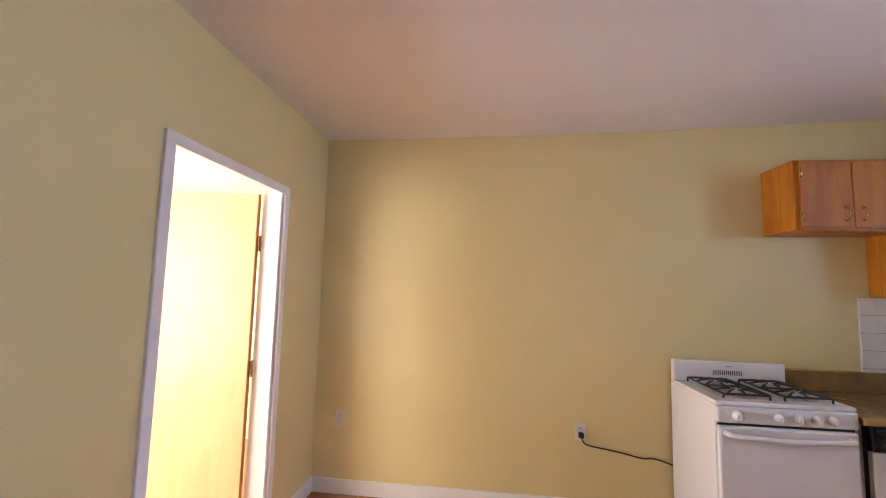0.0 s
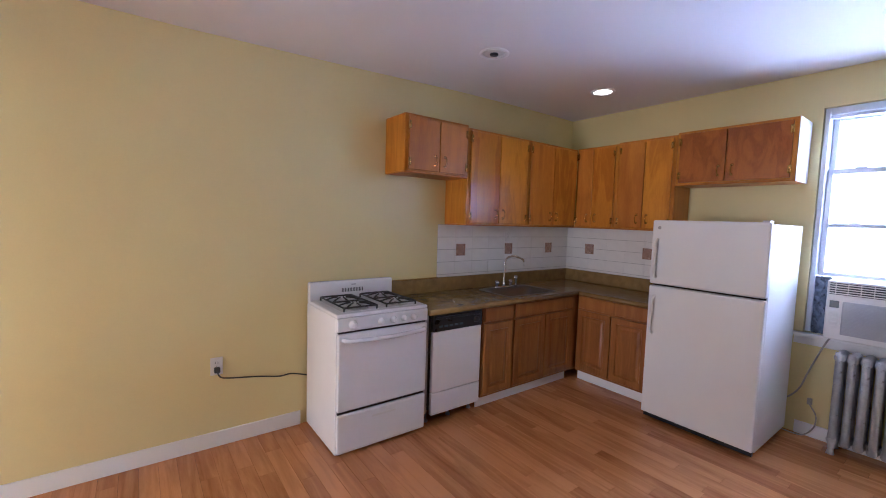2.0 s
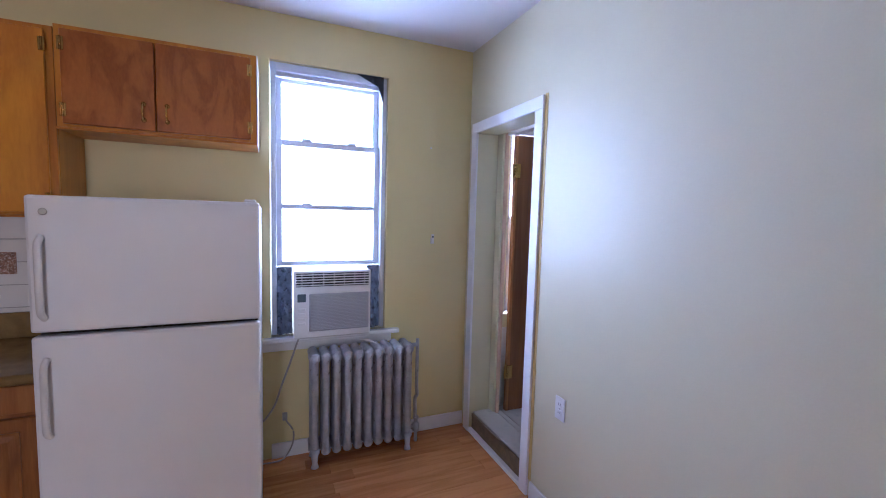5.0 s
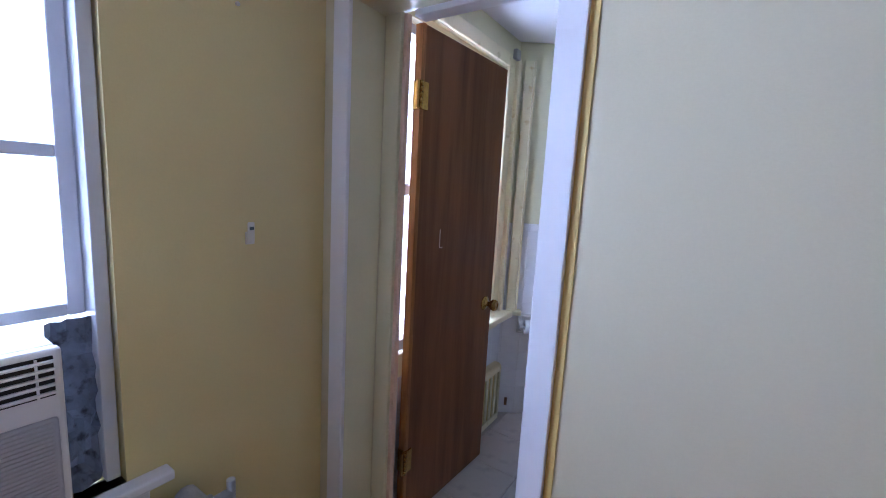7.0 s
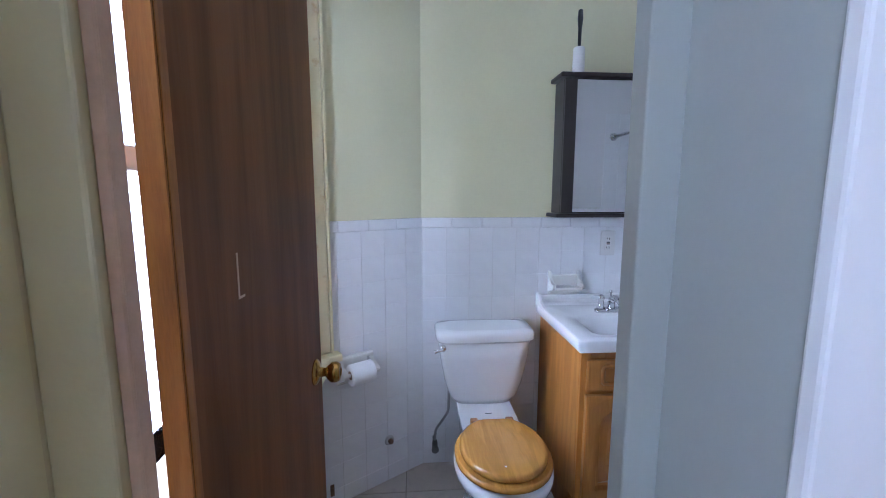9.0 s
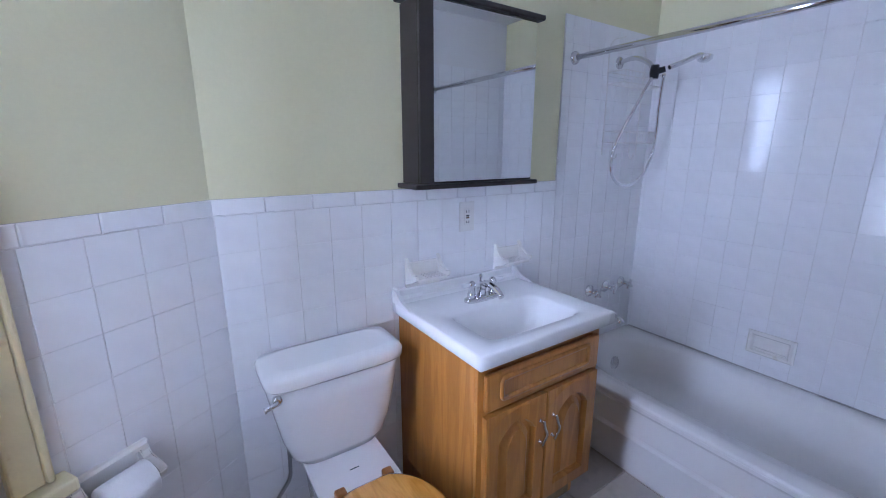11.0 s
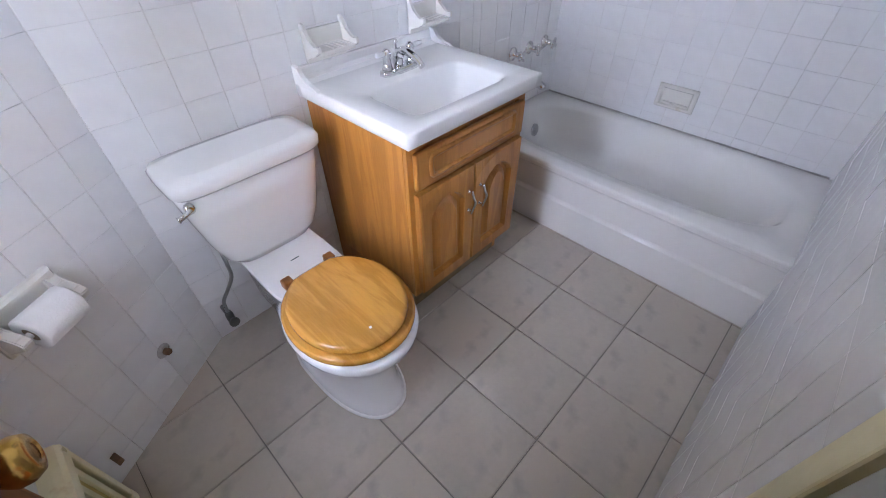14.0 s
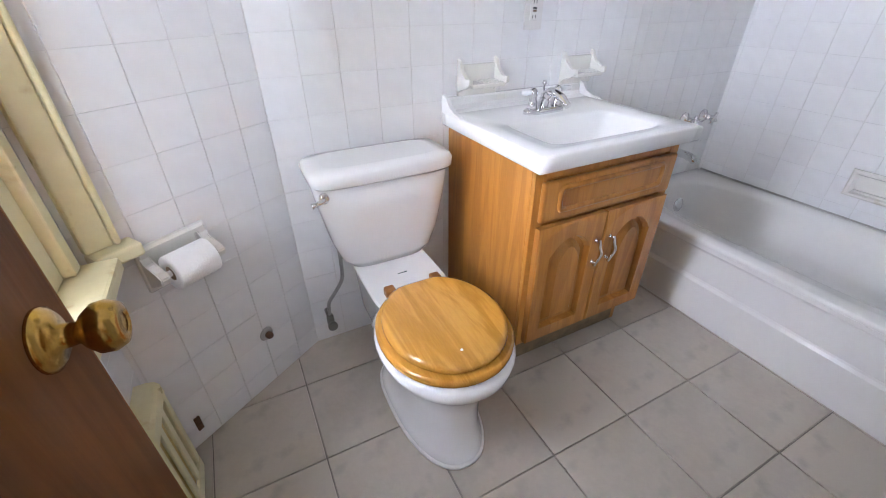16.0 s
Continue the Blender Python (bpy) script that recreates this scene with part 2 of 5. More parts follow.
M_GRILLE = surface("grey_grille_plastic", (0.4, 0.4, 0.41), 0.45, vary=0.06, scale=9, fine=90, bump=0.01)
M_FOIL = surface("crinkled_grey_foil", (0.16, 0.17, 0.19), 0.4, 0.2, vary=0.4, scale=16, fine=60, bump=0.1, dirt=(0.04, 0.04, 0.045), dirt_at=0.55)
# white paint toned down to grey-blue, with its backlit shade in the colour
M_SASH = surface("backlit_white_sash", (0.58, 0.6, 0.64), 0.4, vary=0.05, scale=9, fine=60, bump=0.03)
M_CORD = surface("grey_cable", (0.35, 0.33, 0.3), 0.5, vary=0.1)
M_CORD_BLACK = surface("black_cable", (0.02, 0.02, 0.02), 0.5, vary=0.1)
M_RUST = surface("rusty_pipe", (0.16, 0.09, 0.05), 0.6, 0.4, vary=0.5, scale=60, fine=200, bump=0.06)
M_SCREEN = surface("grey_display", (0.1, 0.13, 0.14), 0.25, vary=0.1)
M_DARK_BROWN = surface("mottled_dark_brown", (0.2, 0.14, 0.075), 0.6, vary=0.4, scale=25, fine=120, bump=0.08)
M_MIRROR = base_mat("mirror_silver", (0.86, 0.88, 0.88), 0.02, 1.0)[0]

M_GLASS, _nt, _b = base_mat("window_glass", (1, 1, 1), 0.03)
_b.inputs["Transmission Weight"].default_value = 1.0
_b.inputs["IOR"].default_value = 1.1
M_LENS, _nt, _b = base_mat("lit_lamp", (1, 0.9, 0.7), 0.5)
_b.inputs["Emission Color"].default_value = (1, 0.86, 0.62, 1)
_b.inputs["Emission Strength"].default_value = 6.0
M_HAZE, _nt, _b = base_mat("white_overcast_sky", (1, 1, 1), 1.0)
_b.inputs["Emission Color"].default_value = (0.93, 0.97, 1.0, 1)
_b.inputs["Emission Strength"].default_value = 1.9

# ---- building helpers ----


def box(bm, x0, y0, z0, x1, y1, z1, bevel=0.0, seg=2, m=None):
    """Adds a box, its edges rounded by bevel, moved by the pose m."""
    cx, cy, cz = (x0 + x1) / 2, (y0 + y1) / 2, (z0 + z1) / 2
    mat = Matrix.Translation((cx, cy, cz)) @ Matrix.Diagonal((abs(x1 - x0), abs(y1 - y0), abs(z1 - z0), 1))
    vs = bmesh.ops.create_cube(bm, size=1.0, matrix=(m @ mat) if m else mat)["verts"]
    if bevel:
        es = list({e for v in vs for e in v.link_edges})
        bmesh.ops.bevel(bm, geom=es, offset=bevel, segments=seg, affect="EDGES", profile=0.5)
    return bm


def boxes(*rows, bevel=0.0):
    bm = bmesh.new()
    for r in rows:
        box(bm, *r, bevel=bevel)
    return bm


def lathe(bm, profile, n=24, m=None):
    """Turns a profile of (radius, height) about the z axis."""
    rings = []
    m = m or Matrix()
    for r, z in profile:
        rings.append([bm.verts.new(m @ Vector((r * math.cos(2 * math.pi * i / n), r * math.sin(2 * math.pi * i / n), z))) for i in range(n)])
    for a, b in zip(rings, rings[1:]):
        for i in range(n):
            f = bm.faces.new((a[i], a[(i + 1) % n], b[(i + 1) % n], b[i]))
            f.smooth = True
    bm.faces.new(rings[0][::-1])
    bm.faces.new(rings[-1])
    return bm


def tube(bm, points, r, n=10, close=False):
    """A round bar along points, smoothed at the bends."""
    pts = [Vector(p) for p in points]
    k = len(pts)
    rings = []
    up = Vector((0.13, 0.31, 0.94))
    for i, p in enumerate(pts):
        a = pts[(i - 1) % k] if close or i else p
        b = pts[(i + 1) % k] if close or i < k - 1 else p
        d = (b - a).normalized()
        u = d.cross(up)
        if u.length < 0.05:
            u = d.cross(Vector((1, 0, 0)))
        u.normalize()
        v = d.cross(u)
        rr = r[i] if isinstance(r, (list, tuple)) else r
        rings.append([bm.verts.new(p + rr * (math.cos(2 * math.pi * j / n) * u + math.sin(2 * math.pi * j / n) * v)) for j in range(n)])
    for i in range(k if close else k - 1):
        a, b = rings[i], rings[(i + 1) % k]
        for j in range(n):
            f = bm.faces.new((a[j], a[(j + 1) % n], b[(j + 1) % n], b[j]))
            f.smooth = True
    if not close:
        bm.faces.new(rings[0][::-1])
        bm.faces.new(rings[-1])
    return bm


def smooth_path(points, steps=6):
    """Points along a smooth line through the given ones."""
    p = [Vector(q) for q in points]
    p = [p[0] * 2 - p[1]] + p + [p[-1] * 2 - p[-2]]
    out = []
    for i in range(1, len(p) - 2):
        for s in range(steps):
            t = s / steps
            a, b, c, d = p[i - 1:i + 3]
            out.append(0.5 * ((2 * b) + (c - a) * t + (2 * a - 5 * b + 4 * c - d) * t * t + (3 * b - 3 * c + d - a) * t ** 3))
    return out + [p[-2]]


def loft(bm, loops, cap=True, smooth=True):
    """Joins closed loops of equal length, in order."""
    rings = [[bm.verts.new(v) for v in lp] for lp in loops]
    n = len(rings[0])
    for a, b in zip(rings, rings[1:]):
        for i in range(n):
            f = bm.faces.new((a[i], a[(i + 1) % n], b[(i + 1) % n], b[i]))
            f.smooth = smooth
    if cap:
        bm.faces.new(rings[0][::-1])
        bm.faces.new(rings[-1])
    return bm


def framed(cx, cy, hx, hy, z, power=0.0, side=16):
    """A loop of four sides that keeps sharp corners, or, with power, the rounded loop that joins it."""
    out = []
    for k in range(4 * side):
        q, f = divmod(k, side)
        t = -1 + 2 * f / side
        a, b = ((1, t), (-t, 1), (-1, -t), (t, -1))[q]
        if power:
            ang = math.atan2(b, a)
            c, s = math.cos(ang), math.sin(ang)
            a, b = math.copysign(abs(c) ** (2 / power), c), math.copysign(abs(s) ** (2 / power), s)
        out.append(Vector((cx + hx * a, cy + hy * b, z)))
    return out


def rounded(cx, cy, hx, hy, z, power=4.0, n=40, front=0.0):
    """A rounded rectangle (superellipse) at height z."""
    out = []
    for i in range(n):
        a = 2 * math.pi * i / n
        c, s = math.cos(a), math.sin(a)
        out.append(Vector((cx + hx * math.copysign(abs(c) ** (2 / power), c), cy + hy * math.copysign(abs(s) ** (2 / power), s), z)))
    return out


def panel_raised(bm, w, h, t, rail=0.055, rise=0.008, arch=0.0):
    """A cabinet door in the x-z plane, its front towards -y: stiles and rails round a raised field, with an arched top if arch is given."""
    n = 10
    def outline(inset, dy):
        x0, x1, z0 = inset, w - inset, inset
        top = h - inset
        pts = [Vector((x0, dy, z0)), Vector((x1, dy, z0))]
        for i in range(n + 1):
            f = i / n
            z = top - arch * (1 - math.sin(math.pi * f) ** 0.8 if inset > 0.002 else 0)
            pts.append(Vector((x1 + (x0 - x1) * f, dy, z)))
        return pts
    loft(bm, [outline(0, 0), outline(0, -t + 0.004), outline(0.004, -t), outline(rail, -t), outline(rail + 0.006, -t + rise), outline(rail + 0.018, -t + rise), outline(rail + 0.04, -t + 0.001)], smooth=False)
    return bm


def finish(bm, mat):
    bmesh.ops.recalc_face_normals(bm, faces=bm.faces)
    me = bpy.data.meshes.new("mesh")
    bm.to_mesh(me)
    bm.free()
    me.materials.append(mat)
    return me


def part(name, bm, mat, parent, label="", m=None):
    """Links a bmesh as one mesh under a thing or a part."""
    me = bm if isinstance(bm, bpy.types.Mesh) else finish(bm, mat)
    ob = new(name, me)
    ob.parent = parent
    if m is not None:
        ob.matrix_basis = m
    return tagged(ob, label)


def thing(name, m, label, category, group="", kind=""):
    ob = new(name)
    ob.empty_display_size = 0.1
    ob.matrix_basis = m
    return tagged(ob, label, category, group, kind)


def solid(name, bm, mat, label, category, group="", kind="", m=None):
    ob = new(name, finish(bm, mat))
    if m is not None:
        ob.matrix_basis = m
    return tagged(ob, label, category, group, kind)


def wall_with_hole(axis, p0, p1, a0, a1, z0, z1, ha0, ha1, hz0, hz1):
    """Boxes of a wall between p0 and p1 thick, along the other axis from a0 to a1, round one opening."""
    rows = [(a0, ha0, z0, z1), (ha1, a1, z0, z1), (ha0, ha1, hz1, z1)]
    if hz0 > z0:
        rows.append((ha0, ha1, z0, hz0))
    bm = bmesh.new()
    for b0, b1, c0, c1 in rows:
        if axis == "x":
            box(bm, p0, b0, c0, p1, b1, c1)
        else:
            box(bm, b0, p0, c0, b1, p1, c1)
    bmesh.ops.remove_doubles(bm, verts=bm.verts, dist=1e-5)
    return bm


# ---- large structure ----
YA, XW, H = 3.583, -5.68, 2.778
S, NB, XT, XE, FB, HB = -1.684, -0.2, -2.772, -0.09, 0.14, 2.48
# the slanting wall runs from (DX, S) to (XE, DY); XB is the bathtub's front
DX, DY, XB = -0.565, -1.37, -2.03
T = 0.1145

floor = solid("floor", boxes((XW - 0.12, 0.0, -0.12, 0.0, YA, -0.012)), M_UNDER, "reddish oak laminate strip floor of the kitchen", "floor", kind="structure")
solid("wall_north", boxes((XW - 0.12, YA, -0.12, 0.32, YA + 0.15, H + 0.1)), M_PAINT, "pale yellow painted plaster wall behind the stove", "wall", kind="structure")
solid("wall_east", wall_with_hole("x", 0.0, 0.32, 0.0, YA, -0.12, H + 0.1, 0.625, 1.36, 0.80, 2.505), M_PAINT, "pale yellow outer wall with the kitchen window", "wall", kind="structure")
solid("wall_south", wall_with_hole("y", NB, 0.0, XW - 0.12, 0.0, -0.12, H + 0.1, -0.83, -0.12, -0.12, 2.2), M_PAINT_SOUTH, "glossy pale cream wall with the bathroom doorway", "wall", kind="structure")
solid("wall_west", wall_with_hole("x", XW - 0.12, XW, 0.0, YA, -0.12, H + 0.1, 2.0, 2.93, -0.12, 2.12), M_PAINT, "yellow wall with the doorway to the next room", "wall", kind="structure")
bm = bmesh.new()
CEIL = ((XW - 0.12, 2.692), (-3.9, 2.702), (-3.0, 2.725), (-1.7, 2.768), (-1.0, H), (0.0, H))
loft(bm, [[Vector((x, 0, z)), Vector((x, YA, z)), Vector((x, YA, H + 0.1)), Vector((x, 0, H + 0.1))] for x, z in CEIL], smooth=False)
solid("ceiling", bm, M_CEIL, "off-white painted kitchen ceiling", "ceiling", kind="structure")

# next room, seen through its doorway
solid("wall_next_room", boxes((-8.6, 0.6, -0.12, -8.45, 4.6, 2.9), (-8.45, 0.6, -0.12, XW - 0.12, 0.75, 2.9), (-8.45, 4.45, -0.12, XW - 0.12, 4.6, 2.9), (XW - 0.12, YA + 0.15, -0.12, XW, 4.6, 2.9)), M_PAINT, "sunlit yellow walls of the next room", "wall", kind="structure")
solid("floor_next_room", boxes((-8.45, 0.75, -0.12, XW - 0.12, 4.45, 0.0)), M_FLOOR, "wooden floor of the next room", "floor", kind="structure")
solid("ceiling_next_room", boxes((-8.45, 0.75, 2.45, XW - 0.12, 4.45, 2.6)), M_CEIL, "bright ceiling of the next room", "ceiling", kind="structure")

# bathroom shell
bath_floor = solid("bathroom_floor", boxes((XT, S, -0.12, XE, NB, FB - 0.006), (-0.83, NB, -0.12, -0.12, -0.035, FB - 0.006)), M_GROUT_DARK, "dirty grout bed under beige floor tiles", "floor", kind="structure")
wall_bs = solid("wall_bathroom_south", boxes((XT - 0.15, S - 0.15, -0.12, -0.5, S, HB + 0.1)), M_PAINT_PALE, "pale yellow bathroom wall above white tile", "wall", kind="structure")
wall_bw = solid("wall_bathroom_west", boxes((XT - 0.15, S, -0.12, XT, NB, HB + 0.1)), M_PAINT_PALE, "tiled wall along the bathtub", "wall", kind="structure")
bm = bmesh.new()
loft(bm, [[Vector(p) for p in ((DX, S, z), (XE, DY, z), (0.32, DY, z), (0.32, S - 0.15, z), (-0.5, S - 0.15, z), (-0.5, S - 0.0001, z))] for z in (-0.12, HB + 0.1)], smooth=False)
wall_bd = solid("wall_bathroom_diagonal", bm, M_PAINT_PALE, "slanting bathroom wall, tiled below", "wall", kind="structure")
wall_be = solid("wall_bathroom_east", wall_with_hole("x", XE, 0.12, DY, NB, -0.12, HB + 0.1, -1.21, -0.27, 0.86, 2.3), M_PAINT_PALE, "bathroom outer wall with a window", "wall", kind="structure")
solid("ceiling_bathroom", boxes((XT, S, HB, XE, NB, HB + 0.1), (-0.5, S - 0.1, HB + 0.101, XE + 0.3, NB, HB + 0.15)), M_CEIL, "white bathroom ceiling", "ceiling", kind="structure")
solid("backdrop", boxes((2.6, -4.5, -1.0, 2.65, 5.0, 6.0)), M_HAZE, "bright overcast sky outside the windows", "sky", kind="structure")

# ---- doorways, trim and windows ----


def casing(name, axis, face, out, a0, a1, top, width, depth, mat, label, z0=0.0):
    """Door casing on a wall face: two legs and a head, as a thing with three boards. out is the side it stands proud to."""
    ob = thing(name, Matrix(), label, "door trim", kind="structure")
    p0, p1 = sorted((face, face + out * depth))
    rows = (("leg", a0 - width, a0, z0, top), ("leg", a1, a1 + width, z0, top), ("head", a0 - width, a1 + width, top, top + width))
    for n, b0, b1, c0, c1 in rows:
        bm = bmesh.new()
        if axis == "x":
            box(bm, p0, b0, c0, p1, b1, c1, 0.004)
        else:
            box(bm, b0, p0, c0, b1, p1, c1, 0.004)
        part(n, bm, mat, ob)
    return ob


casing("door_casing_west", "x", XW, 1, 2.018, 2.93, 2.1, 0.054, 0.016, M_TRIM, "white painted casing of the next room's doorway")
casing("door_casing_bathroom", "y", 0.0, 1, -0.815, -0.13, 2.185, 0.072, 0.018, M_TRIM, "white painted casing of the bathroom doorway")
trim = thing("trim_bare_edge", Matrix(), "mustard strip of old paint beside the casing", "paint strip", kind="structure")
part("strip", boxes((-0.909, 0.0, 0.1, -0.8875, 0.004, 2.262)), M_PATCH, trim)

# jamb lining, bare on the hinge side
jamb = thing("door_jamb", Matrix(), "painted doorway lining with bare hinge-side wood", "door frame", kind="structure")
part("side", boxes((-0.121, -0.16, FB, -0.113, -0.001, 2.2)), M_PAINT_PALE, jamb)
part("side", boxes((-0.845, NB, FB, -0.829, -0.001, 2.2)), M_JAMB_SHADE, jamb)
part("head", boxes((-0.83, -0.16, 2.186, -0.12, -0.001, 2.199)), M_PAINT_PALE, jamb)
part("hinge_stile", boxes((-0.19, -0.2, FB, -0.12, -0.165, 2.195), bevel=0.004), M_PAINT_PALE, jamb)
part("bare_edge", boxes((-0.207, -0.206, FB, -0.1905, -0.18, 2.19), bevel=0.003), M_BARE, jamb)
part("stop", boxes((-0.83, -0.215, FB, -0.782, -0.18, 2.186), bevel=0.003), M_JAMB_SHADE, jamb)
part("lintel", boxes((-0.782, -0.225, 2.165, -0.25, -0.165, 2.186), bevel=0.003), M_TRIM, jamb)

# west doorway lining and its open door
wl = thing("door_lining_west", Matrix(), "white doorway lining", "door frame", kind="structure")
part("side", boxes((XW - 0.12, 2.905, 0.0, XW, 2.929, 2.119)), M_TRIM, wl)
part("side", boxes((XW - 0.12, 2.001, 0.0, XW, 2.015, 2.119)), M_TRIM, wl)
part("head", boxes((XW - 0.12, 2.015, 2.104, XW, 2.905, 2.119)), M_TRIM, wl)
door2 = thing("open_door", pose(XW - 0.125, 2.885, 0.0, 0, 0, 0), "pale birch veneer door standing open into the next room", "door")
part("leaf", boxes((-0.8, -0.036, 0.012, 0.0, 0.0, 2.085), bevel=0.003), M_BIRCH, door2, m=pose(0, 0, 0, 0, 0, 9))
part("hinge_edge", boxes((0.0005, -0.0355, 0.012, 0.003, -0.0005, 2.085)), M_OAK, door2, "dark stained door edge", m=pose(0, 0, 0, 0, 0, 9))
for z in (0.22, 1.02, 1.78):
    bm = bmesh.new()
    box(bm, -0.004, -0.02, z - 0.045, 0.012, 0.012, z + 0.045, 0.002)
    lathe(bm, [(0.006, z - 0.05), (0.006, z + 0.05)], 10, pose(0.012, 0.004, 0))
    part("hinge", bm, M_BRASS, door2, "brass hinge")

# baseboards
for n, r in (("baseboard_north", (XW, YA - 0.014, 0, -3.17, YA, 0.105)), ("baseboard_east", (-0.014, 0.0, 0, 0.0, 1.36, 0.1)), ("baseboard_south", (XW, 0.0, 0, -0.909, 0.014, 0.1)), ("baseboard_west", (XW, 0.0, 0, XW + 0.014, 1.957, 0.105)), ("baseboard_west", (XW, 2.993, 0, XW + 0.014, YA - 0.014, 0.105))):
    bm = boxes(r, bevel=0.004)
    solid(n, bm, M_TRIM, "white painted baseboard", "baseboard", kind="structure")

# threshold of the raised bathroom floor
th = thing("door_threshold", Matrix(), "worn marble sill on a grimy step up to the bathroom", "threshold", kind="structure")
part("riser", boxes((-0.815, -0.034, 0.0, -0.13, -0.02, FB - 0.03), bevel=0.003), M_DARK_BROWN, th)
part("sill", boxes((-0.815, -0.18, FB - 0.005, -0.13, -0.03, FB + 0.006), bevel=0.004), M_TILE_F, th)
part("edge_strip", boxes((-0.815, -0.03, FB - 0.032, -0.13, -0.016, FB - 0.004), bevel=0.004), M_DARK_BROWN, th)
part("kerb", boxes((-0.815, -0.018, 0.0, -0.13, 0.012, 0.03), bevel=0.004), M_TRIM, th)

# kitchen window
win = thing("window_1", Matrix(), "white double-hung window above a room air conditioner", "window", kind="structure")
y0, y1 = 0.63, 1.355
part("side_jamb", boxes((0.02, y0, 0.81, 0.2, y0 + 0.03, 2.5), bevel=0.003), M_SASH, win)
part("side_jamb", boxes((0.02, y1 - 0.03, 0.81, 0.2, y1, 2.5), bevel=0.003), M_SASH, win)
part("head_jamb", boxes((0.02, y0 + 0.03, 2.45, 0.2, y1 - 0.03, 2.5), bevel=0.003), M_SASH, win)
part("stop", boxes((0.045, y0 + 0.03, 2.425, 0.08, y1 - 0.03, 2.45), bevel=0.003), M_SASH, win)
for nm, x, z0, z1 in (("upper_sash", 0.13, 2.03, 2.45), ("lower_sash", 0.075, 1.245, 2.05)):
    a, b, w = y0 + 0.032, y1 - 0.032, 0.034
    bm = bmesh.new()
    for r in ((a, a + w, z0, z1), (b - w, b, z0, z1), (a + w, b - w, z0, z0 + 0.03), (a + w, b - w, z1 - 0.035, z1)):
        box(bm, x, r[0], r[2], x + 0.04, r[1], r[3], 0.004)
    if nm == "lower_sash":
        box(bm, x + 0.004, a + w, 1.615, x + 0.036, b - w, 1.645, 0.004)
    sash = part(nm, bm, M_SASH, win)
    zs = ((z0 + 0.03, z1 - 0.035),) if nm == "upper_sash" else ((z0 + 0.03, 1.615), (1.645, z1 - 0.035))
    for c0, c1 in zs:
        g = part("pane", boxes((x + 0.018, a + w, c0, x + 0.022, b - w, c1)), M_GLASS, sash)
        g.visible_shadow = False
    if nm == "lower_sash":
        for yy in (0.85, 1.14):
            part("sash_lock", boxes((x - 0.004, yy - 0.03, z1 - 0.002, x + 0.02, yy + 0.03, z1 + 0.016), bevel=0.006), M_SASH, sash)
            part("sash_lift", boxes((x - 0.012, yy - 0.03, 1.643, x, yy + 0.03, 1.655), bevel=0.004), M_SASH, sash)
stool = part("window_stool", boxes((-0.045, 0.53, 0.772, 0.06, 1.46, 0.80), bevel=0.006), M_TRIM, win)
part("apron", boxes((-0.014, 0.58, 0.71, 0.0, 1.41, 0.771), bevel=0.004), M_TRIM, stool)
bm = bmesh.new()
loft(bm, [[Vector((x, 0.655, 2.505)), Vector((x, 0.83, 2.503)), Vector((x, 0.74, 2.462)), Vector((x, 0.69, 2.44)), Vector((x, 0.668, 2.37)), Vector((x, 0.655, 2.34))] for x in (0.012, 0.022)], smooth=False)
part("dark_torn_flap", bm, M_BLACK, win, "torn dark sheet in the upper corner")
for a0, a1 in ((0.66, 0.748), (1.23, 1.325)):
    bm = bmesh.new()
    n = 7
    vs = [[bm.verts.new((0.035 + 0.03 * random.random(), a0 + (a1 - a0) * i / (n - 1), 0.802 + 0.44 * j / 14)) for i in range(n)] for j in range(15)]
    for j in range(14):
        for i in range(n - 1):
            bm.faces.new((vs[j][i], vs[j][i + 1], vs[j + 1][i + 1], vs[j + 1][i]))
    bmesh.ops.solidify(bm, geom=bm.faces[:], thickness=0.01)
    part("side_filler", bm, M_FOIL, win, "crumpled grey sheeting beside the air conditioner")

# room air conditioner in the window
ac = thing("air_conditioner", pose(-0.1, 0.99, 0.802), "white room air conditioner wedged under the raised sash", "air conditioner")
part("case", boxes((0.03, -0.235, 0.0, 0.5, 0.235, 0.43), bevel=0.006), M_PLASTIC, ac)
fr = bmesh.new()
box(fr, 0.0, -0.24, 0.0, 0.03, 0.24, 0.43, 0.01, 3)
front = part("front_cover", fr, M_PLASTIC, ac)
# flat black sheet, painted-in shade of the opening behind the louvres
part("louvre_shade", boxes((-0.003, -0.225, 0.33, 0.004, 0.225, 0.415), bevel=0.002), M_BLACK, front)
for i in range(5):
    part("louvre", boxes((-0.01, -0.225, 0.336 + i * 0.0165, 0.002, 0.225, 0.342 + i * 0.0165), bevel=0.0015), M_PLASTIC, front)
for i in range(7):
    part("vane", boxes((-0.007, -0.2 + i * 0.065, 0.332, 0.0, -0.196 + i * 0.065, 0.414)), M_PLASTIC, front)
part("intake_panel", boxes((-0.008, -0.225, 0.045, 0.002, 0.15, 0.285), bevel=0.006), M_GRILLE, front)
gr = bmesh.new()
for i in range(24):
    box(gr, -0.0105, -0.215, 0.055 + i * 0.0094, -0.006, 0.14, 0.0585 + i * 0.0094)
part("intake_grille", gr, M_GRILLE, front)
part("display", boxes((-0.006, 0.168, 0.235, 0.001, 0.218, 0.285), bevel=0.002), M_SCREEN, front)
for i in range(4):
    part("button", boxes((-0.006, 0.17, 0.09 + i * 0.03, 0.001, 0.215, 0.105 + i * 0.03), bevel=0.003), M_PLASTIC, front)

# column radiator
rad = thing("radiator", pose(-0.02, 0.505, 0.0), "silver painted cast iron column radiator under the window", "radiator")


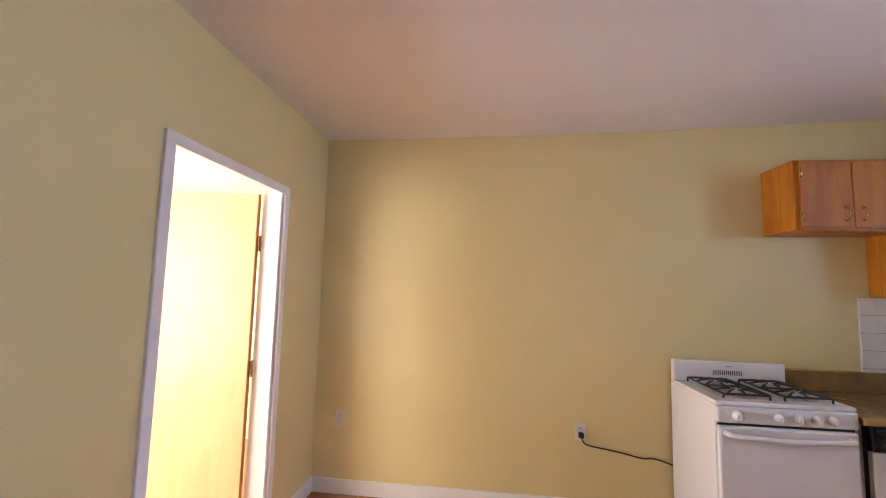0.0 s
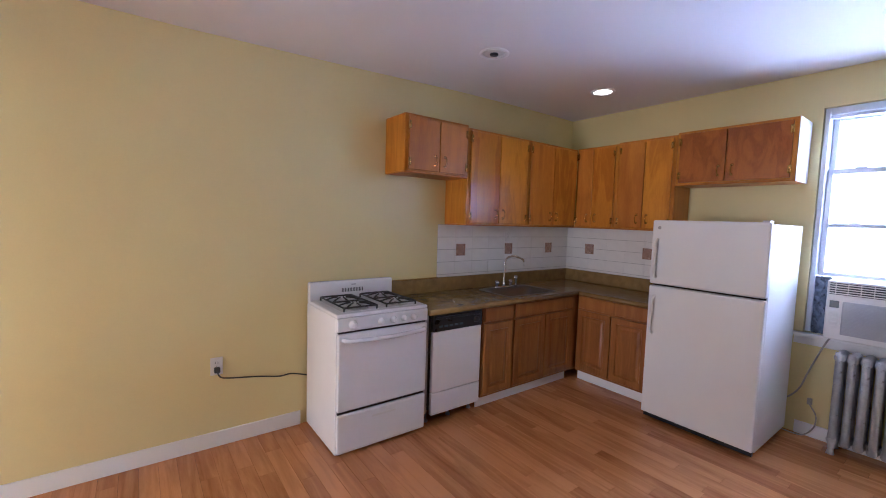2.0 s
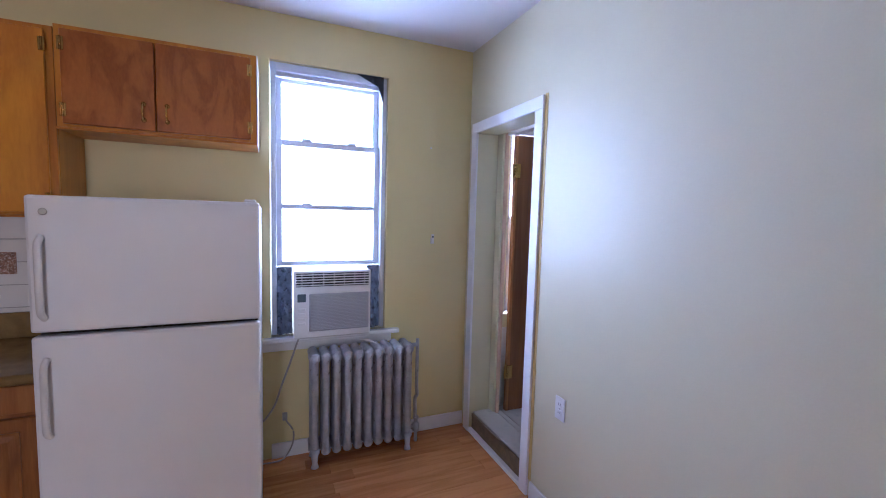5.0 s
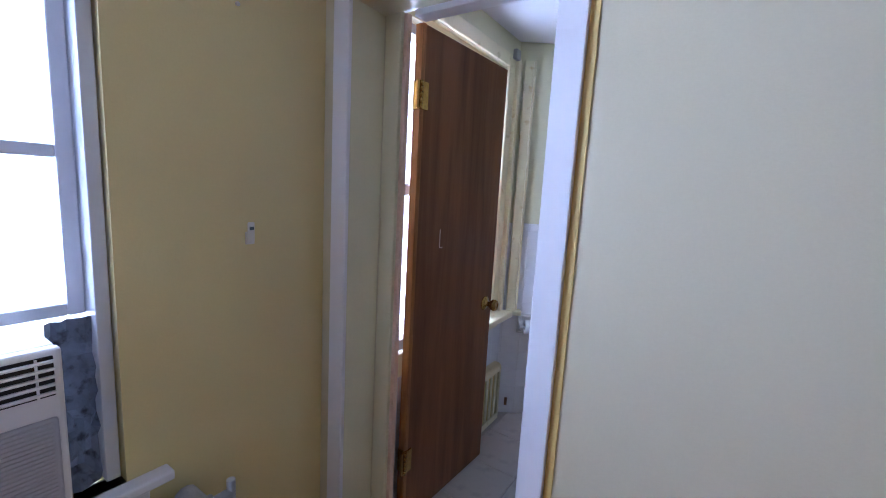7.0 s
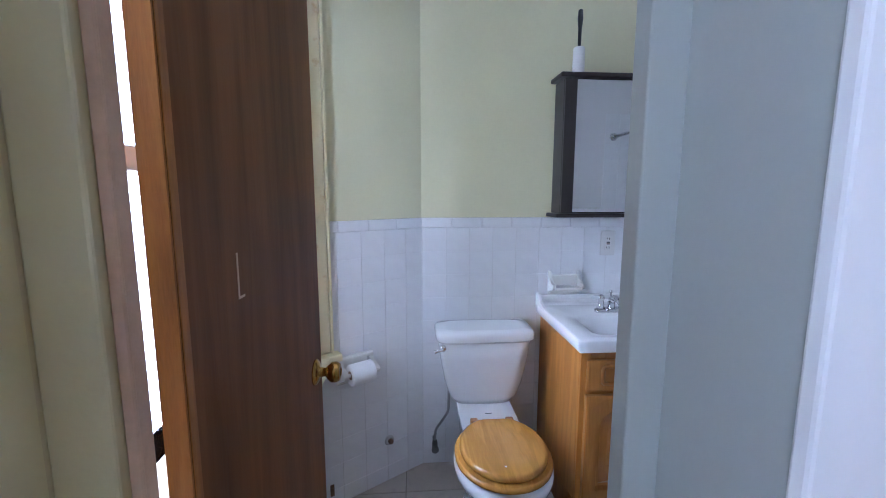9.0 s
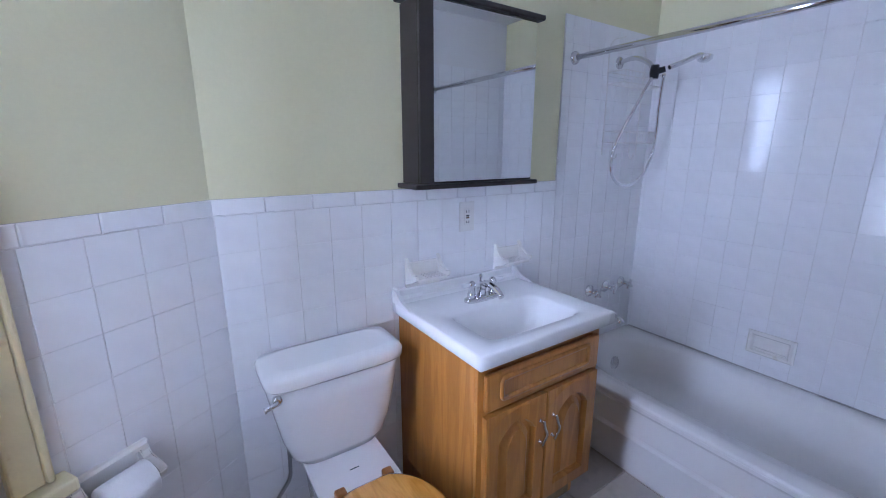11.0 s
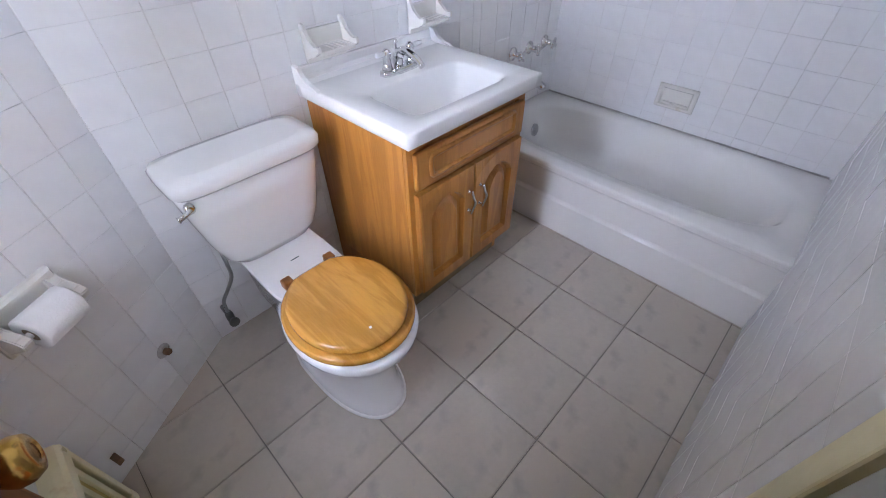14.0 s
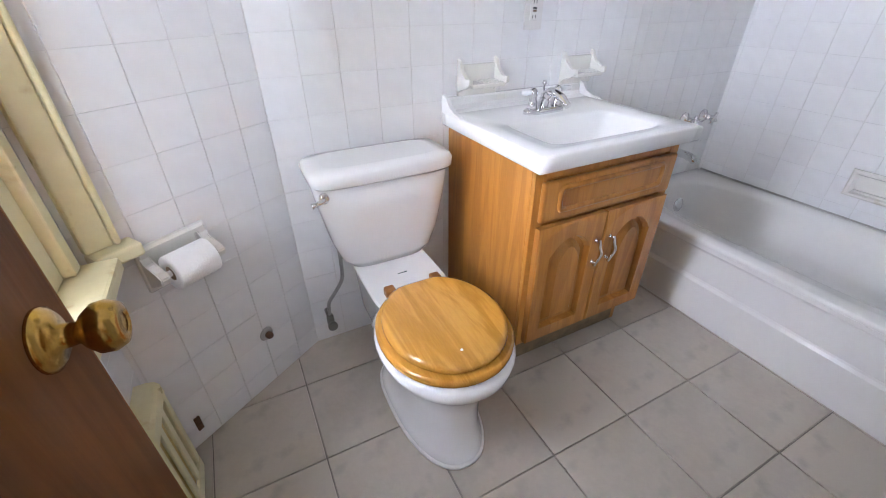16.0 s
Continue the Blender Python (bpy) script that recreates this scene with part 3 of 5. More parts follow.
def radiator_section(z0=0.085, z1=0.715, end=False):
    bm = bmesh.new()
    zb = 0.0 if end else z0
    for x in (-0.165, -0.1, -0.035):
        tube(bm, [(x, 0, z) for z in (z0, z0 + 0.05, z1 - 0.05, z1)], [0.025, 0.0235, 0.0235, 0.025], 12)
    for z, r in ((z0 + 0.015, 0.03), (z1 - 0.015, 0.032)):
        tube(bm, smooth_path([(-0.185, 0, z), (-0.165, 0, z), (-0.1, 0, z), (-0.035, 0, z), (-0.012, 0, z)], 3), [0.012] + [r] * 11 + [0.012], 12)
        tube(bm, [(-0.1, -0.033, z), (-0.1, 0.033, z)], 0.024, 12)
    if end:
        for x in (-0.17, -0.03):
            tube(bm, [(x, 0, z0 + 0.03), (x - 0.004, 0, 0.03), (x - 0.006, 0, 0.0)], [0.026, 0.017, 0.024], 10)
    return finish(bm, M_SILVER)


mid_mesh, end_mesh = radiator_section(), radiator_section(end=True)
for i in range(10):
    part("section", end_mesh if i in (0, 9) else mid_mesh, None, rad, m=pose(0, i * 0.0675, 0))
bm = bmesh.new()
tube(bm, smooth_path([(-0.1, -0.085, 0.0), (-0.1, -0.085, 0.1), (-0.1, -0.075, 0.3), (-0.1, -0.09, 0.34), (-0.1, -0.085, 0.42), (-0.1, -0.085, 0.74)], 5), 0.012, 10)
tube(bm, [(-0.1, -0.085, 0.7), (-0.1, -0.03, 0.7)], 0.014, 10)
part("riser_pipe", bm, M_SILVER, rad)
bm = bmesh.new()
tube(bm, [(-0.1, -0.085, 0.11), (-0.1, -0.03, 0.11)], 0.017, 10)
lathe(bm, [(0.024, 0.08), (0.026, 0.1), (0.026, 0.125), (0.014, 0.135), (0.012, 0.16), (0.02, 0.165), (0.02, 0.18)], 14, pose(-0.1, -0.085, 0))
part("valve", bm, M_SILVER, rad, "radiator valve at the floor")
bm = bmesh.new()
pl = [(-0.14, 0.2, 0.001), (-0.07, 0.235, 0.012), (-0.05, 0.31, 0.006), (-0.11, 0.28, 0.02)]
loft(bm, [[Vector(p) + Vector((0, 0, dz)) for p in pl] for dz in (0.0, 0.002)], smooth=False)
solid("paper_scrap", bm, M_PAPER, "crumpled white paper scrap lying on the radiator", "paper", m=pose(-0.02, 0.52, 0.7475))

# cables
bm = bmesh.new()
tube(bm, smooth_path([(0.0, 1.18, 0.8), (-0.06, 1.2, 0.79), (-0.075, 1.24, 0.68), (-0.05, 1.3, 0.5), (-0.03, 1.345, 0.36), (-0.022, 1.42, 0.26), (-0.02, 1.52, 0.22)], 6), 0.006, 8)
solid("power_cable", bm, M_CORD, "grey air conditioner cable hanging down the wall", "cable")
bm = bmesh.new()
tube(bm, smooth_path([(-0.014, 1.28, 0.27), (-0.03, 1.27, 0.25), (-0.04, 1.23, 0.18), (-0.05, 1.24, 0.09), (-0.06, 1.29, 0.02), (-0.06, 1.36, 0.008), (-0.05, 1.44, 0.008)], 6), 0.005, 8)
box(bm, -0.02, 1.265, 0.25, -0.001, 1.295, 0.3, 0.004)
solid("power_cable", bm, M_CORD, "grey cable plugged in low beside the radiator", "cable")

# ---- kitchen cabinets ----


def pull(parent, x, y, z, face, mat=M_BRASS, length=0.075):
    """A bail pull: two round posts and a bow that stands off the door. face: 'y' towards -y, 'x' towards -x."""
    bm = bmesh.new()
    for s in (-1, 1):
        lathe(bm, [(0.011, 0.0), (0.011, 0.004), (0.005, 0.006), (0.0055, 0.02), (0.002, 0.022)], 12, Matrix.Translation((0, 0, s * length / 2)) @ Euler((radians(90), 0, 0)).to_matrix().to_4x4())
    tube(bm, smooth_path([(0, -0.014, length / 2), (0, -0.026, length / 3.2), (0, -0.03, 0), (0, -0.026, -length / 3.2), (0, -0.014, -length / 2)], 5), 0.0045, 8)
    m = pose(x, y, z) if face == "y" else pose(x, y, z, 0, 0, -90)
    return part("handle", bm, mat, parent, "brass bail pull" if mat is M_BRASS else "chrome pull", m=m)


def hinge(parent, x, y, z, face):
    bm = boxes((-0.012, -0.004, -0.03, 0.012, 0.0, 0.03), bevel=0.0015)
    tube(bm, [(0, -0.005, -0.03), (0, -0.005, 0.03)], 0.004, 8)
    part("hinge", bm, M_BRASS, parent, "brass hinge", m=pose(x, y, z) if face == "y" else pose(x, y, z, 0, 0, -90))


def upper_cabinet(x0, x1, z0, z1, face, front, depth, splits, mats, label, handle_low=True, lining=M_CAB_FRAME):
    """A wall cabinet: body, face frame and slab doors with pulls. It runs along the wall from x0 to x1 in its own axis; face 'x' turns it to the east wall."""
    m = pose(x0, front, z0) if face == "y" else pose(front, x0, z0, 0, 0, -90)
    ob = thing("wall_cabinet", m, label, "cabinet", "upper cabinets")
    w, h = abs(x1 - x0), z1 - z0
    part("body", boxes((0, 0.0185, 0, w, depth, h), bevel=0.002), lining, ob)
    part("face_frame", boxes((0, 0, 0, 0.035, 0.018, h), (w - 0.035, 0, 0, w, 0.018, h), (0.035, 0, 0, w - 0.035, 0.018, 0.035), (0.035, 0, h - 0.04, w - 0.035, 0.018, h), bevel=0.002), M_CAB_FRAME, ob)
    part("bottom_rail", boxes((-0.003, -0.004, -0.012, w + 0.003, depth * 0.98, -0.0005), bevel=0.003), M_CAB_RED, ob, "darker bottom board")
    n = len(splits) + 1
    edges = [0.024] + [abs(s - x0) for s in splits] + [w - 0.024]
    for i in range(n):
        a, b = edges[i] + 0.003, edges[i + 1] - 0.003
        dm = mats[i % len(mats)]
        d = part("door", boxes((0, -0.019, 0, b - a, 0, h - 0.034), bevel=0.004), dm, ob, m=pose(a, -0.001, 0.012))
        inner = (b - a) - 0.045 if i % 2 == 0 else 0.045
        pull(d, inner, -0.019, 0.085 if handle_low else h / 2, "y")
        hx = 0.004 if i % 2 == 0 else b - a - 0.004
        for hz in (0.06, h - 0.1):
            hinge(d, hx, -0.02, hz, "y")
    return ob


D = 0.306
upper_cabinet(-2.485, -1.857, 1.952, 2.39, "y", YA - D - 0.004, D, [-2.165], [M_CAB_RED, M_CAB_RED], "short orange wooden wall cabinet above the stove")
upper_cabinet(-1.855, -1.09, 1.55, 2.372, "y", YA - D - 0.004, D, [-1.48], [M_CAB, M_CAB], "tall orange plywood wall cabinet with brass pulls")
upper_cabinet(-1.088, -0.31, 1.55, 2.372, "y", YA - D - 0.004, D, [-0.713], [M_CAB_RED, M_CAB], "tall orange wall cabinet with one darker door")
upper_cabinet(3.27, 2.80, 1.55, 2.38, "x", -D - 0.004, D, [3.066], [M_CAB_RED, M_CAB], "narrow orange wall cabinet in the kitchen corner")
upper_cabinet(2.798, 2.252, 1.55, 2.39, "x", -D - 0.004, D, [2.526], [M_CAB_RED, M_CAB], "tall orange wall cabinet beside the fridge")
upper_cabinet(2.25, 1.425, 1.955, 2.405, "x", -D - 0.004, D, [1.868], [M_CAB_SWIRL, M_CAB_SWIRL], "short reddish wall cabinet above the fridge with a white side")
solid("cabinet_side_panel", boxes((-0.31, 1.4185, 1.945, -0.002, 1.4225, 2.405)), M_TRIM, "white painted end panel of the fridge cabinet", "panel")


def base_cabinet(m, w, doors, drawers, label, depth=0.57, toe=M_TRIM, top=0.874):
    """A floor cabinet 0.875 high: body, toe kick, drawer fronts above raised-panel doors."""
    ob = thing("base_cabinet", m, label, "cabinet", "base cabinets")
    part("body", boxes((0, 0.0, 0.1, w, depth, top), bevel=0.002), M_OAK, ob)
    if top < 0.87:
        part("front_rail", boxes((0, 0.0, top + 0.0005, w, 0.018, 0.874)), M_OAK, ob)
        part("side_rail", boxes((0, 0.0185, top + 0.0005, 0.018, depth, 0.874)), M_OAK, ob)
        part("side_rail", boxes((w - 0.018, 0.0185, top + 0.0005, w, depth, 0.874)), M_OAK, ob)
    part("toe_kick", boxes((0.0, 0.05, 0.0, w, 0.065, 0.099)), toe, ob, "white toe board")
    dw = (w - 0.02) / drawers
    for i in range(drawers):
        part("drawer_front", boxes((0.014 + i * dw, -0.02, 0.745, 0.006 + (i + 1) * dw, -0.001, 0.862), bevel=0.005), M_OAK, ob)
    dw = (w - 0.02) / doors
    for i in range(doors):
        part("door", panel_raised(bmesh.new(), dw - 0.008, 0.6, 0.02, 0.055), M_OAK, ob, m=pose(0.014 + i * dw, -0.001, 0.125))
    return ob


base_cabinet(pose(-1.86, YA - 0.58, 0), 0.355, 1, 1, "narrow oak base cabinet beside the dishwasher")
base_cabinet(pose(-1.502, YA - 0.58, 0), 0.85, 2, 1, "oak sink base cabinet with raised panel doors", top=0.7)
base_cabinet(pose(-0.58, 2.98, 0, 0, 0, -90), 0.74, 2, 1, "oak base cabinet between the corner and the fridge")
solid("corner_filler", boxes((-0.65, YA - 0.578, 0.1, -0.001, YA - 0.001, 0.874)), M_OAK, "oak blind corner filler under the counter", "cabinet")

# worktop: an L with rounded front edge and a raised back lip, cut for the sink
ctop = thing("countertop", Matrix(), "brown laminate L-shaped countertop with a raised back lip", "countertop")
yf, xf = YA - 0.625, -0.625
sx0, sx1, sy0, sy1 = -1.5, -0.86, YA - 0.53, YA - 0.12
bm = bmesh.new()
gx, gy = (-2.432, sx0, sx1, xf, -0.002), (2.2, yf, sy0, sy1, YA - 0.002)
gv = [[bm.verts.new((a, b, 0.914)) for b in gy] for a in gx]
for i in range(4):
    for j in range(4):
        if (j > 0 or i == 3) and not (i == 1 and j == 2):
            bm.faces.new((gv[i][j], gv[i + 1][j], gv[i + 1][j + 1], gv[i][j + 1]))
bmesh.ops.delete(bm, geom=[v for v in bm.verts if not v.link_faces], context="VERTS")
down = bmesh.ops.extrude_face_region(bm, geom=bm.faces[:])["geom"]
bmesh.ops.translate(bm, verts=[v for v in down if isinstance(v, bmesh.types.BMVert)], vec=(0, 0, -0.039))
part("slab", bm, M_COUNTER, ctop)
bm = bmesh.new()
tube(bm, [(-2.432, yf, 0.8945), (xf - 0.0, yf, 0.8945)], 0.0205, 12)
tube(bm, [(xf, yf, 0.8945), (xf, 2.2, 0.8945)], 0.0205, 12)
part("front_edge", bm, M_COUNTER, ctop)
part("back_lip", boxes((-2.432, YA - 0.022, 0.9145, -0.022, YA - 0.001, 1.045), (-0.022, 2.2, 0.9145, -0.001, YA - 0.001, 1.045), bevel=0.006), M_COUNTER, ctop)
part("edge_strip", boxes((-2.432, YA - 0.03, 1.043, -1.93, YA - 0.002, 1.052), bevel=0.002), M_BRASS, ctop, "brass edging strip")

# sink and tap
sink = thing("kitchen_sink", pose((sx0 + sx1) / 2, (sy0 + sy1) / 2, 0.9145), "stainless steel drop-in sink", "sink")
hx, hy = (sx1 - sx0) / 2, (sy1 - sy0) / 2
bm = bmesh.new()
loft(bm, [rounded(0, 0, hx + 0.02, hy + 0.02, 0.0, 9), rounded(0, 0, hx + 0.018, hy + 0.018, 0.006, 9), rounded(0, 0, hx + 0.002, hy + 0.002, 0.004, 9), rounded(0, -0.035, hx - 0.03, hy - 0.06, -0.002, 7), rounded(0, -0.035, hx - 0.045, hy - 0.075, -0.15, 6), rounded(0, -0.035, 0.05, 0.05, -0.165, 2)], cap=False)
f = bm.faces.new(bm.verts[-40:])
part("bowl", bm, M_SINK, sink)
bm = bmesh.new()
lathe(bm, [(0.04, -0.162), (0.042, -0.158), (0.03, -0.156), (0.02, -0.16)], 20, pose(0, -0.035, 0))
part("drain", bm, M_CHROME, sink)
tap = thing("kitchen_tap", pose(-1.19, YA - 0.145, 0.92), "chrome two-handle kitchen tap with a high spout", "tap")
bm = bmesh.new()
loft(bm, [rounded(0, 0, 0.125, 0.026, z, 3) for z in (0, 0.012)] + [rounded(0, 0, 0.118, 0.02, 0.018, 3)])
part("base", bm, M_CHROME, tap)
bm = bmesh.new()
tube(bm, smooth_path([(0, 0, 0.015), (0, 0, 0.12), (0.0, -0.005, 0.25), (0.03, -0.02, 0.305), (0.09, -0.06, 0.315), (0.15, -0.1, 0.29), (0.165, -0.11, 0.255)], 5), 0.009, 12)
lathe(bm, [(0.0165, 0.01), (0.0165, 0.05), (0.011, 0.06)], 16)
part("spout", bm, M_CHROME, tap)
bm = bmesh.new()
lathe(bm, [(0.012, -0.03), (0.014, -0.01), (0.012, 0.012)], 14, pose(0.166, -0.111, 0.25))
part("aerator", bm, M_PLASTIC, tap, "white spout end")
for x in (-0.095, 0.095):
    bm = bmesh.new()
    lathe(bm, [(0.016, 0.012), (0.014, 0.035), (0.022, 0.04), (0.024, 0.062), (0.016, 0.072), (0.004, 0.074)], 10, pose(x, 0, 0))
    part("handle", bm, M_CHROME, tap)
bm = bmesh.new()
lathe(bm, [(0.018, 0.0), (0.014, 0.02), (0.013, 0.06), (0.019, 0.075), (0.019, 0.1), (0.012, 0.11)], 14, pose(0.17, 0, 0))
part("sprayer", bm, M_CHROME, tap, "side sprayer with a pale head")

# stove
stove = thing("gas_stove", pose(-3.13, 2.985, 0.0), "white freestanding gas stove with four burners", "stove")
W, DP = 0.695, 0.575
part("body", boxes((0, 0.02, 0.012, W, DP, 0.93), bevel=0.008), M_ENAMEL, stove)
part("cooktop", boxes((-0.004, 0.0, 0.93, W + 0.004, DP - 0.05, 0.955), bevel=0.009), M_ENAMEL, stove)
back = part("backguard", boxes((0, DP - 0.055, 0.93, W, DP, 1.088), bevel=0.012), M_ENAMEL, stove)
for i in range(14):
    part("vent_slot", boxes((W * 0.36 + i * 0.013, DP - 0.0565, 1.0, W * 0.36 + i * 0.013 + 0.006, DP - 0.054, 1.03)), M_BLACK, back)
part("badge", boxes((W / 2 - 0.02, DP - 0.057, 1.052, W / 2 + 0.02, DP - 0.054, 1.06)), M_STEEL, back)
panel = part("control_panel", boxes((0, -0.012, 0.842, W, 0.03, 0.93), bevel=0.008), M_ENAMEL, stove)
for x in (0.105, 0.31, 0.405, 0.49, 0.57):
    r = 0.03 if x < 0.2 else 0.024
    bm = bmesh.new()
    lathe(bm, [(r * 1.05, 0), (r, 0.006), (r * 0.8, 0.012), (r * 0.72, 0.026), (r * 0.5, 0.03)], 20, pose(x, -0.012, 0.884, 90))
    box(bm, x - 0.004, -0.046, 0.884 - r * 0.75, x + 0.004, -0.03, 0.884 + r * 0.75, 0.002)
    part("knob", bm, M_ENAMEL, panel)
# near-black strip that paints the shade in the slit above the oven door
part("oven_gap_shade", boxes((0.012, 0.004, 0.8275, W - 0.012, 0.02, 0.8415)), M_NEAR_BLACK, stove)
oven = part("oven_door", boxes((0.004, -0.014, 0.31, W - 0.004, 0.018, 0.827), bevel=0.012), M_ENAMEL, stove)
bm = bmesh.new()
tube(bm, smooth_path([(0.04, -0.01, 0.79), (0.05, -0.045, 0.79), (0.1, -0.058, 0.788), (W / 2, -0.066, 0.782), (W - 0.1, -0.058, 0.788), (W - 0.05, -0.045, 0.79), (W - 0.04, -0.01, 0.79)], 5), 0.0145, 12)
part("handle", bm, M_ENAMEL, oven)
# same dark strip for the shaded slit over the drawer
part("drawer_gap_shade", boxes((0.012, 0.004, 0.29, W - 0.012, 0.02, 0.3095)), M_NEAR_BLACK, stove)
dr = part("drawer", boxes((0.004, -0.012, 0.025, W - 0.004, 0.018, 0.289), bevel=0.012), M_ENAMEL, stove)
part("finger_grip", boxes((W / 2 - 0.09, -0.0145, 0.225, W / 2 + 0.09, -0.011, 0.24), bevel=0.001), M_PLASTIC, dr)
for x in (0.04, W - 0.04):
    for y in (0.05, DP - 0.05):
        bm = bmesh.new()
        lathe(bm, [(0.018, 0), (0.018, 0.013)], 12, pose(x, y, 0))
        part("foot", bm, M_BLACK, stove)
for gx in (0.19, W - 0.19):
    well = part("burner_well", boxes((gx - 0.135, 0.05, 0.9545, gx + 0.135, 0.49, 0.957), bevel=0.001), M_ENAMEL, stove)
    for gy in (0.15, 0.38):
        bm = bmesh.new()
        lathe(bm, [(0.095, 0.957), (0.09, 0.962), (0.06, 0.958), (0.045, 0.96), (0.045, 0.972), (0.036, 0.976)], 24, pose(gx, gy, 0))
        part("burner", bm, M_BURNER, stove, "stained aluminium burner bowl")
    bm = bmesh.new()
    zt = 0.99
    for a, b in (((gx - 0.12, 0.055), (gx + 0.12, 0.055)), ((gx + 0.12, 0.055), (gx + 0.12, 0.48)), ((gx + 0.12, 0.48), (gx - 0.12, 0.48)), ((gx - 0.12, 0.48), (gx - 0.12, 0.055)), ((gx - 0.12, 0.266), (gx + 0.12, 0.266))):
        tube(bm, [(*a, zt - 0.008), (*b, zt - 0.008)], 0.0062, 8)
    for gy in (0.155, 0.38):
        for k in range(8):
            a = math.pi * k / 4
            c, s = math.cos(a), math.sin(a)
            q = min(0.118 / max(abs(c), 1e-3), 0.108 / max(abs(s), 1e-3))
            tube(bm, [(gx + 0.032 * c, gy + 0.032 * s, zt + 0.004), (gx + 0.5 * q * c, gy + 0.5 * q * s, zt + 0.004), (gx + q * c, gy + q * s, zt - 0.008)], 0.0055, 8)
    for cx in (-0.12, 0.12):
        for cy in (0.055, 0.48):
            tube(bm, [(gx + cx, cy, 0.957), (gx + cx, cy, zt - 0.008)], 0.006, 8)
    part("grate", bm, M_IRON, stove, "black cast iron grate")

# dishwasher
dw = thing("dishwasher", pose(-2.385, 2.992, 0.0), "white narrow dishwasher with a black control panel", "dishwasher")
part("tub_case", boxes((0.0, 0.03, 0.12, 0.505, 0.58, 0.872)), M_NEAR_BLACK, dw)
part("side_strip", boxes((-0.045, 0.03, 0.1, -0.004, 0.06, 0.872), bevel=0.002), M_STEEL, dw, "bare metal filler strip")
cp = part("control_panel", boxes((0.012, -0.012, 0.735, 0.5, 0.03, 0.868), bevel=0.006), M_BLACK, dw)
part("latch_bar", boxes((0.03, -0.03, 0.832, 0.48, -0.01, 0.85), bevel=0.006), M_BLACK, cp)
for i in range(5):
    part("button", boxes((0.06 + i * 0.05, -0.016, 0.765, 0.095 + i * 0.05, -0.011, 0.782), bevel=0.002), M_SCREEN, cp)
bm = bmesh.new()
lathe(bm, [(0.026, 0), (0.024, 0.01), (0.018, 0.022), (0.008, 0.024)], 18, pose(0.43, -0.012, 0.79, 90))
part("dial", bm, M_BLACK, cp)
part("door", boxes((0.014, -0.006, 0.262, 0.498, 0.03, 0.732), bevel=0.006), M_ENAMEL, dw)
part("lower_panel", boxes((0.014, -0.004, 0.085, 0.498, 0.03, 0.257), bevel=0.006), M_ENAMEL, dw)
for x in (0.03, 0.25, 0.47):
    bm = bmesh.new()
    lathe(bm, [(0.018, 0), (0.018, 0.012), (0.008, 0.014), (0.008, 0.12)], 12, pose(x, 0.09, 0))
    part("levelling_leg", bm, M_STEEL, dw)

# fridge
fz = thing("refrigerator", pose(-0.80, 1.405, 0.0), "white top-freezer refrigerator with textured doors", "refrigerator")
FW, FH = 0.775, 1.632
part("cabinet", boxes((0.065, 0.004, 0.03, 0.76, FW - 0.004, FH - 0.012), bevel=0.008), M_FRIDGE, fz)
part("gasket", boxes((0.052, 0.012, 0.05, 0.066, FW - 0.012, FH - 0.02)), M_NEAR_BLACK, fz, "dark door gasket")
for nm, z0, z1, hz0, hz1 in (("freezer_door", 1.121, FH, 1.175, 1.48), ("fridge_door", 0.05, 1.106, 0.72, 1.02)):
    d = part(nm, boxes((0.0, 0.0, z0, 0.052, FW, z1), bevel=0.012), M_FRIDGE, fz)
    bm = bmesh.new()
    y = FW - 0.045
    tube(bm, smooth_path([(0.002, y, hz0), (-0.022, y, hz0 + 0.02), (-0.03, y, hz0 + 0.06), (-0.03, y, hz1 - 0.06), (-0.022, y, hz1 - 0.02), (0.002, y, hz1)], 4), 0.0115, 12)
    part("handle", bm, M_PLASTIC, d, "ivory plastic bar handle")
    if nm == "freezer_door":
        bm = bmesh.new()
        lathe(bm, [(0.013, 0), (0.013, 0.003), (0.01, 0.004)], 20, pose(0.0, FW - 0.055, FH - 0.06, 0, -90, 0))
        part("badge", bm, M_STEEL, d)
part("hinge_cap", boxes((0.02, 0.015, FH - 0.001, 0.1, 0.06, FH + 0.012), bevel=0.005), M_PLASTIC, fz)
part("base_grille", boxes((0.03, 0.01, 0.012, 0.06, FW - 0.01, 0.048), bevel=0.003), M_BLACK, fz)
for y in (0.06, FW - 0.06):
    for x in (0.1, 0.7):
        bm = bmesh.new()
        lathe(bm, [(0.02, 0), (0.02, 0.031)], 12, pose(x, y, 0))
        part("foot", bm, M_BLACK, fz)

# ---- small wall fittings ----


def outlet(m, label, duplex=True, name="wall_outlet", cat="outlet"):
    """A cover plate in the x-z plane, its face towards -y."""
    ob = thing(name, m, label, cat)
    plate = part("plate", boxes((-0.037, -0.006, -0.06, 0.037, 0.0, 0.06), bevel=0.003), M_PLASTIC, ob)
    if duplex:
        for z in (-0.021, 0.021):
            rc = part("receptacle", boxes((-0.017, -0.009, z - 0.015, 0.017, -0.005, z + 0.015), bevel=0.003), M_PLASTIC, ob)
            for x in (-0.007, 0.007):
                part("slot", boxes((x - 0.0014, -0.0096, z - 0.003, x + 0.0014, -0.0085, z + 0.008)), M_BLACK, rc)
    bm = bmesh.new()
    lathe(bm, [(0.0035, 0), (0.0035, 0.002), (0.002, 0.0025)], 10, pose(0, -0.006, 0, 90))
    part("screw", bm, M_STEEL, ob)
    return ob


